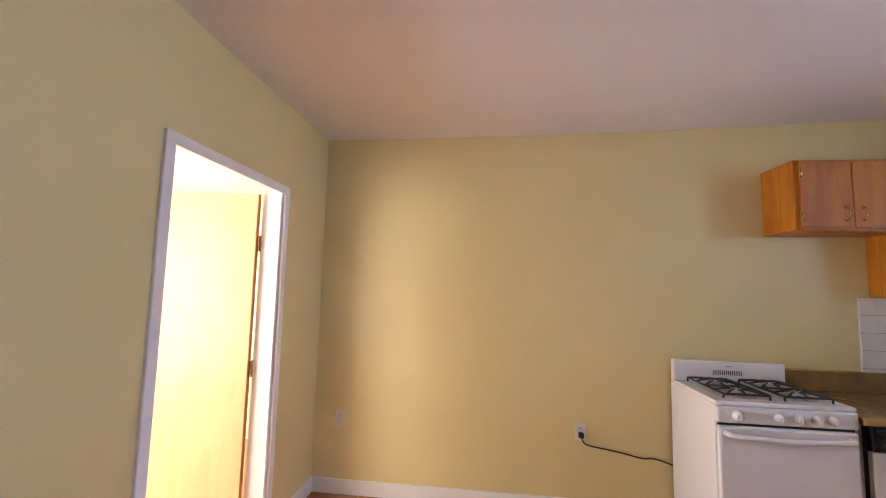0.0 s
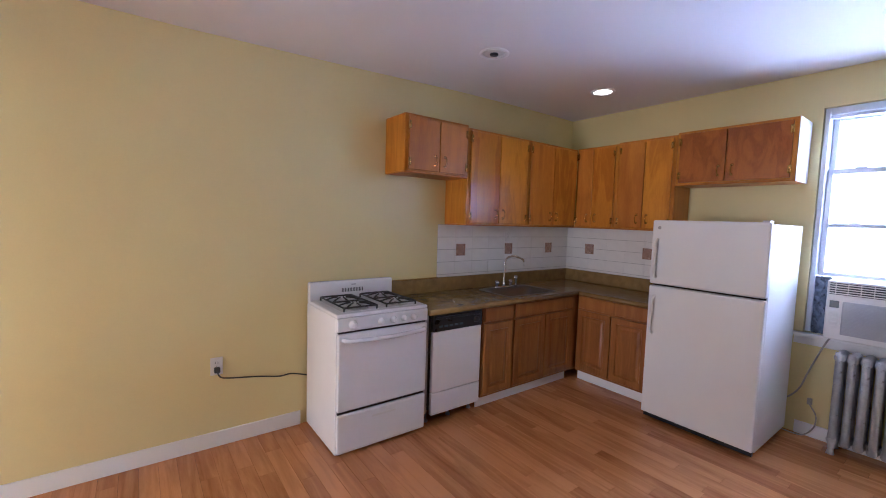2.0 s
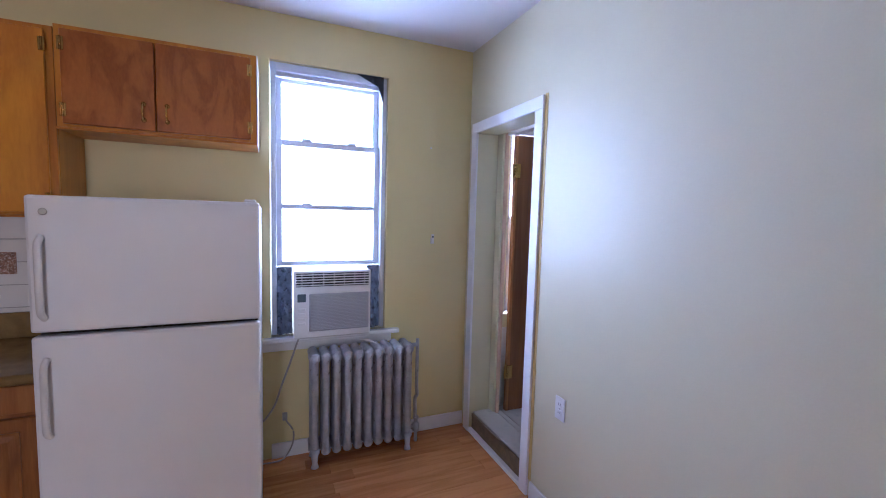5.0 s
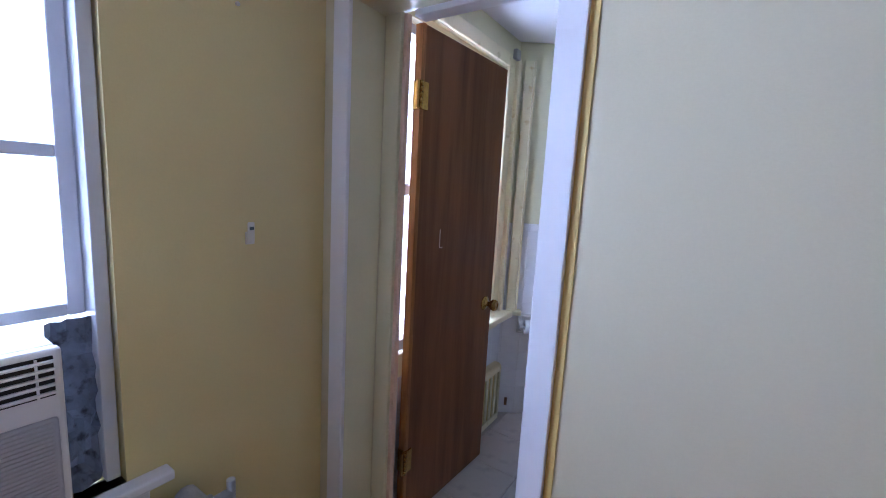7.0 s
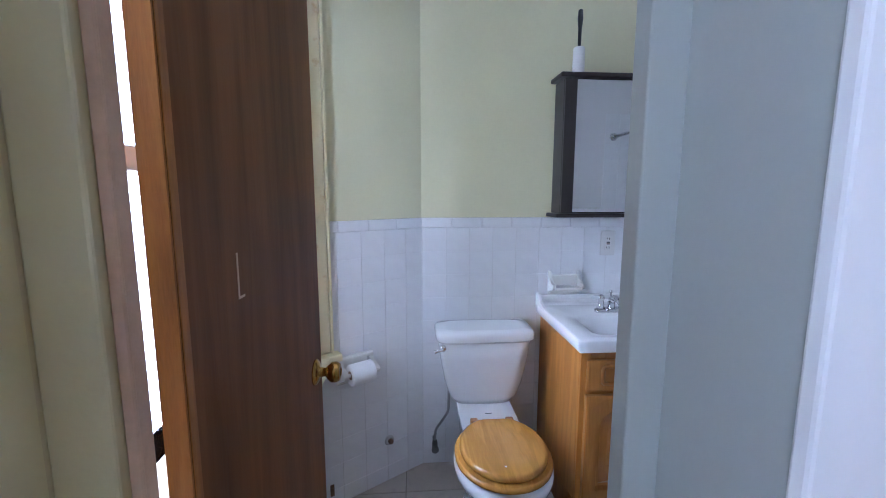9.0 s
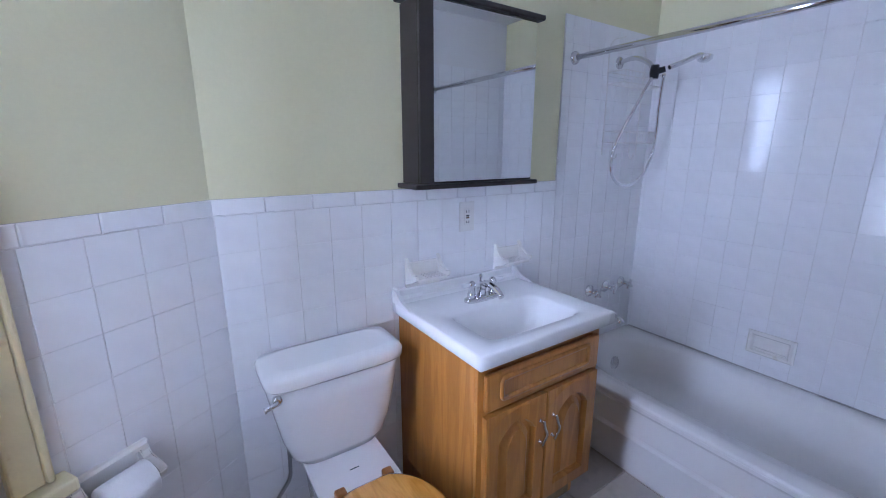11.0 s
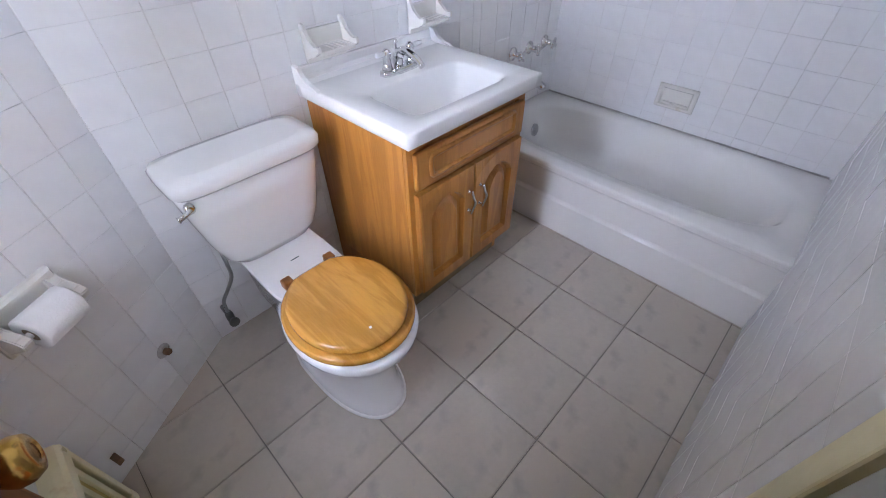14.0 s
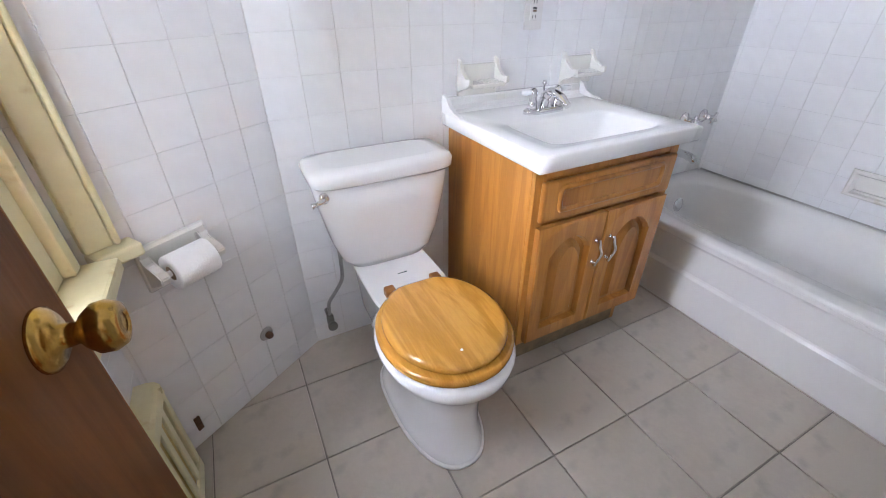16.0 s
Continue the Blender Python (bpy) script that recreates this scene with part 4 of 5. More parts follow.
outlet(pose(-5.475, YA, 0.54), "white duplex outlet low on the yellow wall")
outlet(pose(-3.727, YA, 0.555), "white duplex outlet with the stove plugged in")
outlet(pose(-1.13, 0.0, 0.63, 0, 0, 180), "white duplex outlet beside the bathroom doorway")
sw = outlet(pose(-1.02, YA - 0.008, 1.44), "white outlet on the tiled backsplash", True)
bm = bmesh.new()
box(bm, -3.745, YA - 0.04, 0.517, -3.709, YA - 0.0095, 0.553, 0.006)
tube(bm, smooth_path([(-3.727, YA - 0.035, 0.525), (-3.71, YA - 0.045, 0.49), (-3.65, YA - 0.04, 0.47), (-3.47, YA - 0.03, 0.44), (-3.33, YA - 0.025, 0.41), (-3.24, YA - 0.02, 0.41), (-3.12, YA - 0.02, 0.375), (-3.07, YA - 0.012, 0.36)], 6), 0.005, 8)
solid("stove_cord", bm, M_CORD_BLACK, "black stove cord plugged into the wall", "cable")
rc = thing("remote_holder", pose(0.0, 0.284, 1.425, 0, 0, -90) @ Matrix.Diagonal((0.68, 0.68, 0.68, 1)), "small white remote control holder on the wall", "holder")
part("cradle", boxes((-0.02, -0.012, -0.045, 0.02, 0.0, 0.012), bevel=0.004), M_PLASTIC, rc)
part("remote", boxes((-0.016, -0.022, -0.035, 0.016, -0.0125, 0.055), bevel=0.005), M_PLASTIC, rc)
part("display", boxes((-0.01, -0.0235, 0.02, 0.01, -0.0215, 0.035), bevel=0.001), M_SCREEN, rc)
bm = bmesh.new()
lathe(bm, [(0.006, 0), (0.006, 0.006), (0.003, 0.008)], 10, pose(0, 0.31, 2.07, 0, -90, 0))
solid("wall_hook", bm, M_PLASTIC, "tiny white hook screwed into the yellow wall", "hook")


def downlight(x, y, lit, label, z=H):
    ob = thing("ceiling_downlight", pose(x, y, z), label, "ceiling light", "ceiling downlights" if lit else "")
    bm = bmesh.new()
    lathe(bm, [(0.105, -0.001), (0.105, -0.006), (0.096, -0.01), (0.083, -0.009), (0.08, -0.002)], 32)
    part("trim_ring", bm, M_TRIM, ob)
    bm = bmesh.new()
    if lit:
        lathe(bm, [(0.079, -0.0035), (0.06, -0.007), (0.02, -0.009)], 28)
        part("bulb", bm, M_LENS, ob, "glowing lamp face")
    else:
        lathe(bm, [(0.079, -0.003), (0.05, -0.005), (0.02, -0.0055)], 28)
        part("baffle", bm, M_PLASTIC, ob)
        bm = bmesh.new()
        lathe(bm, [(0.03, -0.006), (0.028, -0.016), (0.012, -0.02)], 20)
        part("dead_bulb", bm, M_BLACK, ob, "dark empty lamp opening")


downlight(-0.745, 2.735, True, "lit recessed ceiling downlight with a white ring")
downlight(-0.865, 0.88, True, "lit recessed ceiling downlight near the window")
downlight(-2.115, 2.716, False, "unlit recessed ceiling fitting with a dark centre", 2.753)

# ---- bathroom ----
# bathroom window behind the open door
bw = thing("window_2", Matrix(), "cream painted bathroom window with a deep sill", "window", kind="structure")
a0, a1, c0, c1 = -1.21, -0.27, 0.86, 2.3
part("side_jamb", boxes((XE + 0.02, a0 + 0.001, c0, 0.11, a0 + 0.03, c1)), M_CREAM, bw)
part("side_jamb", boxes((XE + 0.02, a1 - 0.03, c0, 0.11, a1 - 0.001, c1)), M_CREAM, bw)
part("head_jamb", boxes((XE + 0.02, a0 + 0.03, c1 - 0.03, 0.11, a1 - 0.03, c1 - 0.001)), M_CREAM, bw)
for nm, x, z0, z1 in (("upper_sash", -0.03, 1.56, 2.27), ("lower_sash", -0.085, 0.875, 1.6)):
    b0, b1, w = a0 + 0.031, a1 - 0.031, 0.045
    bm = bmesh.new()
    for r in ((b0, b0 + w, z0, z1), (b1 - w, b1, z0, z1), (b0 + w, b1 - w, z0, z0 + 0.05), (b0 + w, b1 - w, z1 - 0.04, z1)):
        box(bm, x, r[0], r[2], x + 0.04, r[1], r[3], 0.004)
    sash = part(nm, bm, M_SASH, bw)
    g = part("pane", boxes((x + 0.018, b0 + w, z0 + 0.05, x + 0.022, b1 - w, z1 - 0.04)), M_GLASS, sash)
    g.visible_shadow = False
part("casing", boxes((XE - 0.018, a0 - 0.075, c0 + 0.001, XE, a0, c1 + 0.07), bevel=0.005), M_CREAM, bw)
part("head_casing", boxes((XE - 0.018, a0, c1, XE, a1 + 0.04, c1 + 0.07), bevel=0.005), M_CREAM, bw)
part("back_band", boxes((XE - 0.038, a0 - 0.112, c0 + 0.001, XE, a0 - 0.0755, c1 + 0.07), bevel=0.004), M_CREAM, bw)
part("window_stool", boxes((XE - 0.1, DY + 0.03, 0.825, XE + 0.003, -0.98, 0.86), bevel=0.008), M_CREAM, bw)
part("apron", boxes((XE - 0.016, -1.3, 0.755, XE, -0.6, 0.8245), bevel=0.004), M_CREAM, bw)
part("valve_box", boxes((XE - 0.045, -1.29, 2.345, XE - 0.018, -1.235, 2.40), bevel=0.006), M_STEEL, bw, "grey bracket at the window head")

# radiator cover under the window
hc = thing("heater_cover", pose(XE - 0.001, -1.318, FB), "cream metal heater cover with upright slots", "heater")
HL, HH = 0.3, 0.375
bm = bmesh.new()
prof = [(0.0, HH - 0.03), (0.0, HH), (-0.035, HH), (-0.05, HH - 0.005), (-0.058, HH - 0.016), (-0.06, HH - 0.045), (-0.052, HH - 0.045), (-0.048, HH - 0.03)]
loft(bm, [[Vector((a, y, c)) for a, c in prof] for y in (0.0, HL)], smooth=False)
part("top", bm, M_CREAM, hc)
part("end_panel", boxes((-0.05, 0.0005, 0.0, -0.001, 0.012, HH - 0.031), bevel=0.002), M_CREAM, hc)
part("end_panel", boxes((-0.05, HL - 0.012, 0.0, -0.001, HL - 0.0005, HH - 0.031), bevel=0.002), M_CREAM, hc)
part("bottom_rail", boxes((-0.06, 0.0, 0.0, -0.0505, HL, 0.045), bevel=0.003), M_CREAM, hc)
part("core", boxes((-0.04, 0.0125, 0.01, -0.03, HL - 0.0125, HH - 0.04)), M_PATCH, hc, "tan inner panel behind the slots")
for i in range(6):
    part("bar", boxes((-0.059, i * 0.0545, 0.0455, -0.0505, i * 0.0545 + 0.0255, HH - 0.0455), bevel=0.003), M_CREAM, hc)

# the brown door, standing open
hingex, hingey = -0.184, -0.262
ang = math.degrees(math.atan2(-0.65, -0.032))
door = thing("bathroom_door", pose(hingex, hingey, FB + 0.012, 0, 0, ang), "dark walnut veneer flush door standing open, scuffed", "door")
DWID, DH = 0.636, 2.03
leaf = part("leaf", boxes((0.0, -0.034, 0.0, DWID, 0.0, DH), bevel=0.002), M_DOOR, door)
part("hinge_edge", boxes((-0.004, -0.0335, 0.0, -0.0005, -0.0005, DH)), M_DOOR_EDGE, door, "orange stained bare edge")
part("stained_margin", boxes((0.0, -0.0355, 0.0, 0.016, -0.0342, DH)), M_DOOR_EDGE, door, "orange stained margin along the hinges")
part("lock_edge", boxes((DWID + 0.0005, -0.0335, 0.0, DWID + 0.003, -0.0005, DH)), M_DOOR_EDGE, door)
part("scuff", boxes((0.16, -0.0352, 1.2, 0.164, -0.0338, 1.275), (0.16, -0.0352, 1.196, 0.182, -0.0338, 1.2)), M_BARE, leaf, "pale scratch in the veneer")
for z in (0.3, 1.78):
    bm = bmesh.new()
    box(bm, -0.006, -0.036, z - 0.05, 0.002, 0.002, z + 0.05, 0.0015)
    box(bm, -0.03, -0.042, z - 0.05, 0.035, -0.0345, z + 0.05, 0.0015)
    for k in range(5):
        lathe(bm, [(0.0075, z - 0.05 + k * 0.0202), (0.0075, z - 0.0315 + k * 0.0202)], 10, pose(-0.008, -0.042, 0))
    part("hinge", bm, M_BRASS, door, "aged brass butt hinge")
for s in (-1, 1):
    bm = bmesh.new()
    y = -0.034 if s < 0 else 0.0
    lathe(bm, [(0.036, 0.0), (0.036, 0.004), (0.028, 0.01), (0.014, 0.014), (0.012, 0.03), (0.02, 0.036), (0.028, 0.046), (0.029, 0.058), (0.024, 0.068), (0.012, 0.0715), (0.011, 0.069)], 28, pose(DWID - 0.062, y, 0.878, 90 if s < 0 else -90))
    part("knob", bm, M_BRASS, door, "aged brass round knob")

# toilet
to = thing("toilet", pose(-0.85, S + 0.008, FB) @ Matrix.Diagonal((0.97, 1.0, 1.045, 1)), "white ceramic toilet with a honey oak seat", "toilet")


def egg(cy, hx, front, backy, z, n=40, p=2.3):
    """A bowl outline: rounded at the front (+y), squarer at the back."""
    out = []
    for i in range(n):
        a = 2 * math.pi * i / n
        c, s = math.cos(a), math.sin(a)
        q = p if s > 0 or p < 2.1 else 3.2
        ly = front if s > 0 else backy
        out.append(Vector((hx * math.copysign(abs(c) ** (2 / q), c), cy + ly * math.copysign(abs(s) ** (2 / q), s), z)))
    return out


def disc(hx, hy, z):
    """A seat outline: nearly round, its back a little flat."""
    return [Vector((v.x, max(v.y, 0.565 - hy * 0.94), v.z)) for v in egg(0.565, hx, hy, hy, z, 48, 2.05)]


bm = bmesh.new()
loft(bm, [egg(0.43, 0.13, 0.285, 0.2, 0.0), egg(0.43, 0.132, 0.289, 0.2, 0.012), egg(0.43, 0.122, 0.276, 0.19, 0.03), egg(0.43, 0.117, 0.268, 0.19, 0.11), egg(0.43, 0.12, 0.268, 0.2, 0.2), egg(0.44, 0.146, 0.28, 0.2, 0.27), egg(0.5, 0.168, 0.255, 0.23, 0.325, p=2.08), egg(0.55, 0.186, 0.232, 0.215, 0.355, p=2.08), egg(0.56, 0.188, 0.225, 0.215, 0.378, p=2.08), egg(0.56, 0.18, 0.215, 0.205, 0.39, p=2.08), egg(0.56, 0.12, 0.14, 0.13, 0.392, p=2.08)])
part("bowl", bm, M_CERAMIC, to)
bm = bmesh.new()
loft(bm, [rounded(0, 0.21, 0.11, 0.15, 0.2, 6), rounded(0, 0.22, 0.118, 0.19, 0.36, 6), rounded(0, 0.225, 0.132, 0.205, 0.385, 6), rounded(0, 0.225, 0.127, 0.2, 0.3945, 6)])
part("deck", bm, M_CERAMIC, to)
bm = bmesh.new()
loft(bm, [rounded(0, 0.108, 0.136, 0.07, 0.395, 4), rounded(0, 0.11, 0.166, 0.082, 0.427, 4), rounded(0, 0.112, 0.188, 0.09, 0.492, 4.5), rounded(0, 0.115, 0.211, 0.096, 0.61, 5), rounded(0, 0.116, 0.221, 0.098, 0.69, 5)])
tank = part("tank", bm, M_CERAMIC, to)
bm = bmesh.new()
loft(bm, [rounded(0, 0.117, 0.225, 0.104, 0.691, 6), rounded(0, 0.117, 0.233, 0.11, 0.699, 6), rounded(0, 0.117, 0.235, 0.111, 0.723, 6), rounded(0, 0.117, 0.227, 0.104, 0.735, 6), rounded(0, 0.117, 0.185, 0.075, 0.741, 5)])
part("tank_lid", bm, M_CERAMIC, to)
bm = bmesh.new()
lathe(bm, [(0.015, 0), (0.015, 0.01), (0.008, 0.014)], 16, pose(0.201, 0.2, 0.668, -90))
tube(bm, smooth_path([(0.201, 0.216, 0.668), (0.218, 0.222, 0.665), (0.241, 0.22, 0.658)], 4), [0.007] * 8 + [0.01], 10)
part("flush_lever", bm, M_CHROME, to, "chrome flush lever")
bm = bmesh.new()
loft(bm, [disc(0.178, 0.2, 0.396), disc(0.185, 0.207, 0.402), disc(0.185, 0.207, 0.412), disc(0.178, 0.2, 0.419)])
part("seat_ring", bm, M_SEAT, to, "honey oak seat ring")
bm = bmesh.new()
loft(bm, [disc(0.16, 0.182, 0.4205), disc(0.166, 0.188, 0.427), disc(0.165, 0.187, 0.44), disc(0.153, 0.174, 0.447), disc(0.1, 0.115, 0.4495)])
lid = part("seat_lid", bm, M_SEAT, to, "honey oak seat lid with paint flecks")
for px, py in ((-0.085, 0.63), (0.02, 0.7)):
    bm = bmesh.new()
    lathe(bm, [(0.005, 0), (0.004, 0.0015)], 8, pose(px, py, 0.4475))
    part("paint_fleck", bm, M_PAPER, lid)
for x in (-0.078, 0.078):
    part("seat_hinge", boxes((x - 0.017, 0.345, 0.3955, x + 0.017, 0.378, 0.425), bevel=0.006), M_OAK, to, "brown wooden seat hinge")
part("maker_mark", boxes((-0.02, 0.262, 0.3952, 0.012, 0.266, 0.3962), bevel=0.0003), M_SCREEN, to)
bm = bmesh.new()
loft(bm, [egg(0.43, 0.139, 0.297, 0.205, 0.0), egg(0.43, 0.139, 0.297, 0.205, 0.006), egg(0.43, 0.131, 0.288, 0.2, 0.009)])
part("caulk_bead", bm, M_TRIM, to)
bm = bmesh.new()
for x in (-0.1, 0.1):
    lathe(bm, [(0.014, 0.025), (0.013, 0.038), (0.004, 0.044)], 12, pose(x, 0.33, 0))
part("bolt_caps", bm, M_CERAMIC, to)
sup = thing("water_supply", pose(-0.645, S + 0.008, FB + 0.055), "braided toilet supply hose with a corroded stop valve", "valve")
bm = bmesh.new()
tube(bm, [(0.02, 0.0, 0.09), (0.02, 0.06, 0.09)], 0.009, 10)
lathe(bm, [(0.012, 0.05), (0.014, 0.07), (0.014, 0.1), (0.01, 0.115)], 12, pose(0.02, 0.065, 0))
lathe(bm, [(0.006, 0), (0.006, 0.015), (0.018, 0.017), (0.018, 0.028)], 10, pose(0.02, 0.078, 0.085, -90))
part("stop_valve", bm, M_SINK, sup)
bm = bmesh.new()
tube(bm, smooth_path([(0.02, 0.065, 0.11), (0.015, 0.07, 0.17), (-0.01, 0.085, 0.22), (-0.04, 0.1, 0.28), (-0.045, 0.105, 0.34), (-0.045, 0.11, 0.41)], 5), 0.0065, 10)
part("hose", bm, M_STEEL, sup)

# vanity
va = thing("vanity_cabinet", pose(-1.162, -1.188, FB), "honey oak vanity cabinet with arched panel doors", "vanity")
VW, VH, VD, VB = 0.575, 0.796, 0.488, 0.15
# built towards -x and -y of its front corner: width runs to -x, front faces +y
VM = pose(0, 0, 0, 0, 0, 180)
part("body", boxes((0.0185, 0.0, VB, VW - 0.0185, VD - 0.003, VH - 0.13), bevel=0.002), M_VANITY, va, m=VM)
for x in (0.0, VW - 0.018):
    part("side_panel", boxes((x, 0.0, VB, x + 0.018, VD - 0.003, VH), bevel=0.001), M_VANITY, va, m=VM)
    part("foot_board", boxes((x, 0.05, 0.0, x + 0.018, VD - 0.003, VB - 0.0005)), M_VANITY, va, m=VM)
part("front_rail", boxes((0.0185, 0.0, VH - 0.1295, VW - 0.0185, 0.018, VH)), M_VANITY, va, m=VM)
# recessed toe board, darker brown than the oak above it
part("toe_kick", boxes((0.0185, 0.05, 0.0, VW - 0.0185, 0.065, VB - 0.0005)), M_DARK_BROWN, va, m=VM)
part("face_frame", boxes((0, -0.016, VB, 0.04, -0.0005, VH), (VW - 0.04, -0.016, VB, VW, -0.0005, VH), (0.04, -0.016, VB, VW - 0.04, -0.0005, VB + 0.035), (0.04, -0.016, VH - 0.035, VW - 0.04, -0.0005, VH), bevel=0.002), M_VANITY, va, m=VM)
df = part("drawer_front", boxes((0, -0.018, 0, VW - 0.04, 0, 0.125), bevel=0.006), M_VANITY, va, m=VM @ pose(0.02, -0.0165, 0.632))
bm = bmesh.new()
n = 48
for off, tk in ((0.0, 0.009),):
    hw, hh = (VW - 0.04) / 2 - 0.06, 0.035
    pts = []
    for i in range(n):
        a = 2 * math.pi * i / n
        c, s = math.cos(a), math.sin(a)
        pts.append(((VW - 0.04) / 2 + (hw - 0.02) * (1 if c > 0 else -1) * min(1, abs(c) * 1.25) + 0.02 * c, -0.0185, 0.0675 + hh * math.copysign(min(1, abs(s) * 1.6), s)))
    tube(bm, pts, tk, 6, close=True)
part("bead", bm, M_VANITY, df)
dwid = (VW - 0.04 - 0.006) / 2
for i in range(2):
    d = part("door", panel_raised(bmesh.new(), dwid, 0.445, 0.024, 0.05, 0.02, 0.06), M_VANITY, va, m=VM @ pose(0.02 + i * (dwid + 0.006), -0.0165, 0.17))
    bm = bmesh.new()
    hx = dwid - 0.028 if i == 0 else 0.028
    for z in (-0.04, 0.04):
        lathe(bm, [(0.008, 0), (0.007, 0.004), (0.004, 0.008), (0.004, 0.02)], 10, pose(hx, -0.02, 0.31 + z, 90))
    tube(bm, smooth_path([(hx, -0.038, 0.262), (hx, -0.046, 0.285), (hx + 0.006, -0.05, 0.31), (hx, -0.046, 0.335), (hx, -0.038, 0.358)], 5), 0.0055, 8)
    part("handle", bm, M_CHROME, d, "chrome bow handle")

vt = thing("wash_basin", pose(-1.449, -1.403, 0.937), "white cultured marble basin slab resting on the vanity", "sink")
bm = bmesh.new()
TX, TY = 0.312, 0.273
loft(bm, [framed(0, 0, TX - 0.004, TY - 0.004, 0.0), framed(0, 0, TX, TY, 0.004), framed(0, 0, TX, TY, 0.041), framed(0, 0, TX - 0.003, TY - 0.003, 0.046), framed(0, 0, TX - 0.009, TY - 0.009, 0.048), framed(0, 0.085, 0.22, 0.128, 0.046, 7), framed(0, 0.085, 0.21, 0.119, 0.036, 6.5), framed(0, 0.085, 0.18, 0.1, -0.03, 5), framed(0, 0.08, 0.125, 0.068, -0.078, 3.4), framed(0, 0.08, 0.025, 0.025, -0.09, 2)], cap=False)
bm.faces.new(bm.verts[-64:])
part("slab", bm, M_MARBLE, vt)
bm = bmesh.new()
prof = [(-0.273, 0.04), (-0.227, 0.04), (-0.215, 0.048), (-0.247, 0.052), (-0.255, 0.065), (-0.255, 0.086), (-0.259, 0.092), (-0.273, 0.092)]
loft(bm, [[Vector((x, y, z)) for y, z in prof] for x in (-TX + 0.006, TX - 0.006)], smooth=False)
for s in (-1, 1):
    ep = [(-0.273, 0.042), (-0.135, 0.042), (-0.155, 0.052), (-0.19, 0.058), (-0.222, 0.072), (-0.242, 0.096), (-0.272, 0.1)]
    loft(bm, [[Vector((x, y, z)) for y, z in ep] for x in (s * (TX - 0.014), s * TX)], smooth=False)
part("backsplash", bm, M_MARBLE, vt)
bm = bmesh.new()
lathe(bm, [(0.021, -0.0885), (0.021, -0.085), (0.012, -0.084), (0.01, -0.086)], 18, pose(0, 0.08, 0))
part("drain", bm, M_CHROME, vt)
ft = thing("basin_tap", pose(-1.44, -1.5, 0.9845), "chrome centre-set tap with white porcelain levers", "tap")
bm = bmesh.new()
loft(bm, [rounded(0, 0, 0.08, 0.026, 0, 3), rounded(0, 0, 0.08, 0.026, 0.01, 3), rounded(0, 0, 0.07, 0.02, 0.018, 3)])
part("base", bm, M_CHROME, ft)
bm = bmesh.new()
tube(bm, smooth_path([(0, -0.005, 0.012), (0, 0.0, 0.05), (0, 0.03, 0.072), (0, 0.085, 0.06), (0, 0.115, 0.04)], 5), [0.017] * 8 + [0.013] * 8 + [0.011] * 5, 14)
lathe(bm, [(0.004, 0.05), (0.004, 0.085), (0.008, 0.09), (0.005, 0.1)], 10, pose(0, -0.012, 0))
part("spout", bm, M_CHROME, ft)
for s in (-1, 1):
    bm = bmesh.new()
    lathe(bm, [(0.02, 0.014), (0.015, 0.03), (0.012, 0.055), (0.016, 0.062), (0.014, 0.074), (0.006, 0.082)], 16, pose(s * 0.052, 0, 0))
    h = part("valve", bm, M_CHROME, ft)
    bm = bmesh.new()
    tube(bm, [(s * 0.055, 0.0, 0.068), (s * 0.075, 0.004, 0.07), (s * 0.1, 0.008, 0.072)], [0.006, 0.009, 0.007], 12)
    part("lever", bm, M_CERAMIC, h, "white porcelain lever")

# mirror cabinet with a ledge and cornice
mc = thing("mirror_cabinet", pose(-1.465, S, 1.418) @ Matrix.Diagonal((0.93, 1.0, 0.96, 1)), "espresso framed mirror cabinet on the wall", "cabinet")
part("case", boxes((-0.285, 0.001, 0.018, 0.285, 0.115, 0.64), bevel=0.002), M_ESPRESSO, mc)
part("cornice", boxes((-0.312, 0.001, 0.641, 0.312, 0.148, 0.662), bevel=0.006), M_ESPRESSO, mc)
part("ledge", boxes((-0.312, 0.001, 0.0, 0.312, 0.145, 0.0175), bevel=0.004), M_ESPRESSO, mc)
mdoor = part("door", boxes((-0.284, 0.116, 0.02, 0.284, 0.13, 0.638), bevel=0.002), M_ESPRESSO, mc)
part("mirror", boxes((-0.28, 0.1302, 0.026, 0.228, 0.133, 0.632)), M_MIRROR, mdoor)
br = thing("toilet_brush", pose(-1.272, -1.6, 2.0535), "white brush holder with a black handle on the cabinet", "brush")
bm = bmesh.new()
lathe(bm, [(0.026, 0), (0.027, 0.005), (0.025, 0.115), (0.02, 0.12)], 20)
part("holder", bm, M_PLASTIC, br)
bm = bmesh.new()
lathe(bm, [(0.007, 0.115), (0.008, 0.2), (0.012, 0.24), (0.01, 0.275), (0.004, 0.28)], 14)
part("brush_handle", bm, M_BLACK, br, "black plastic handle")

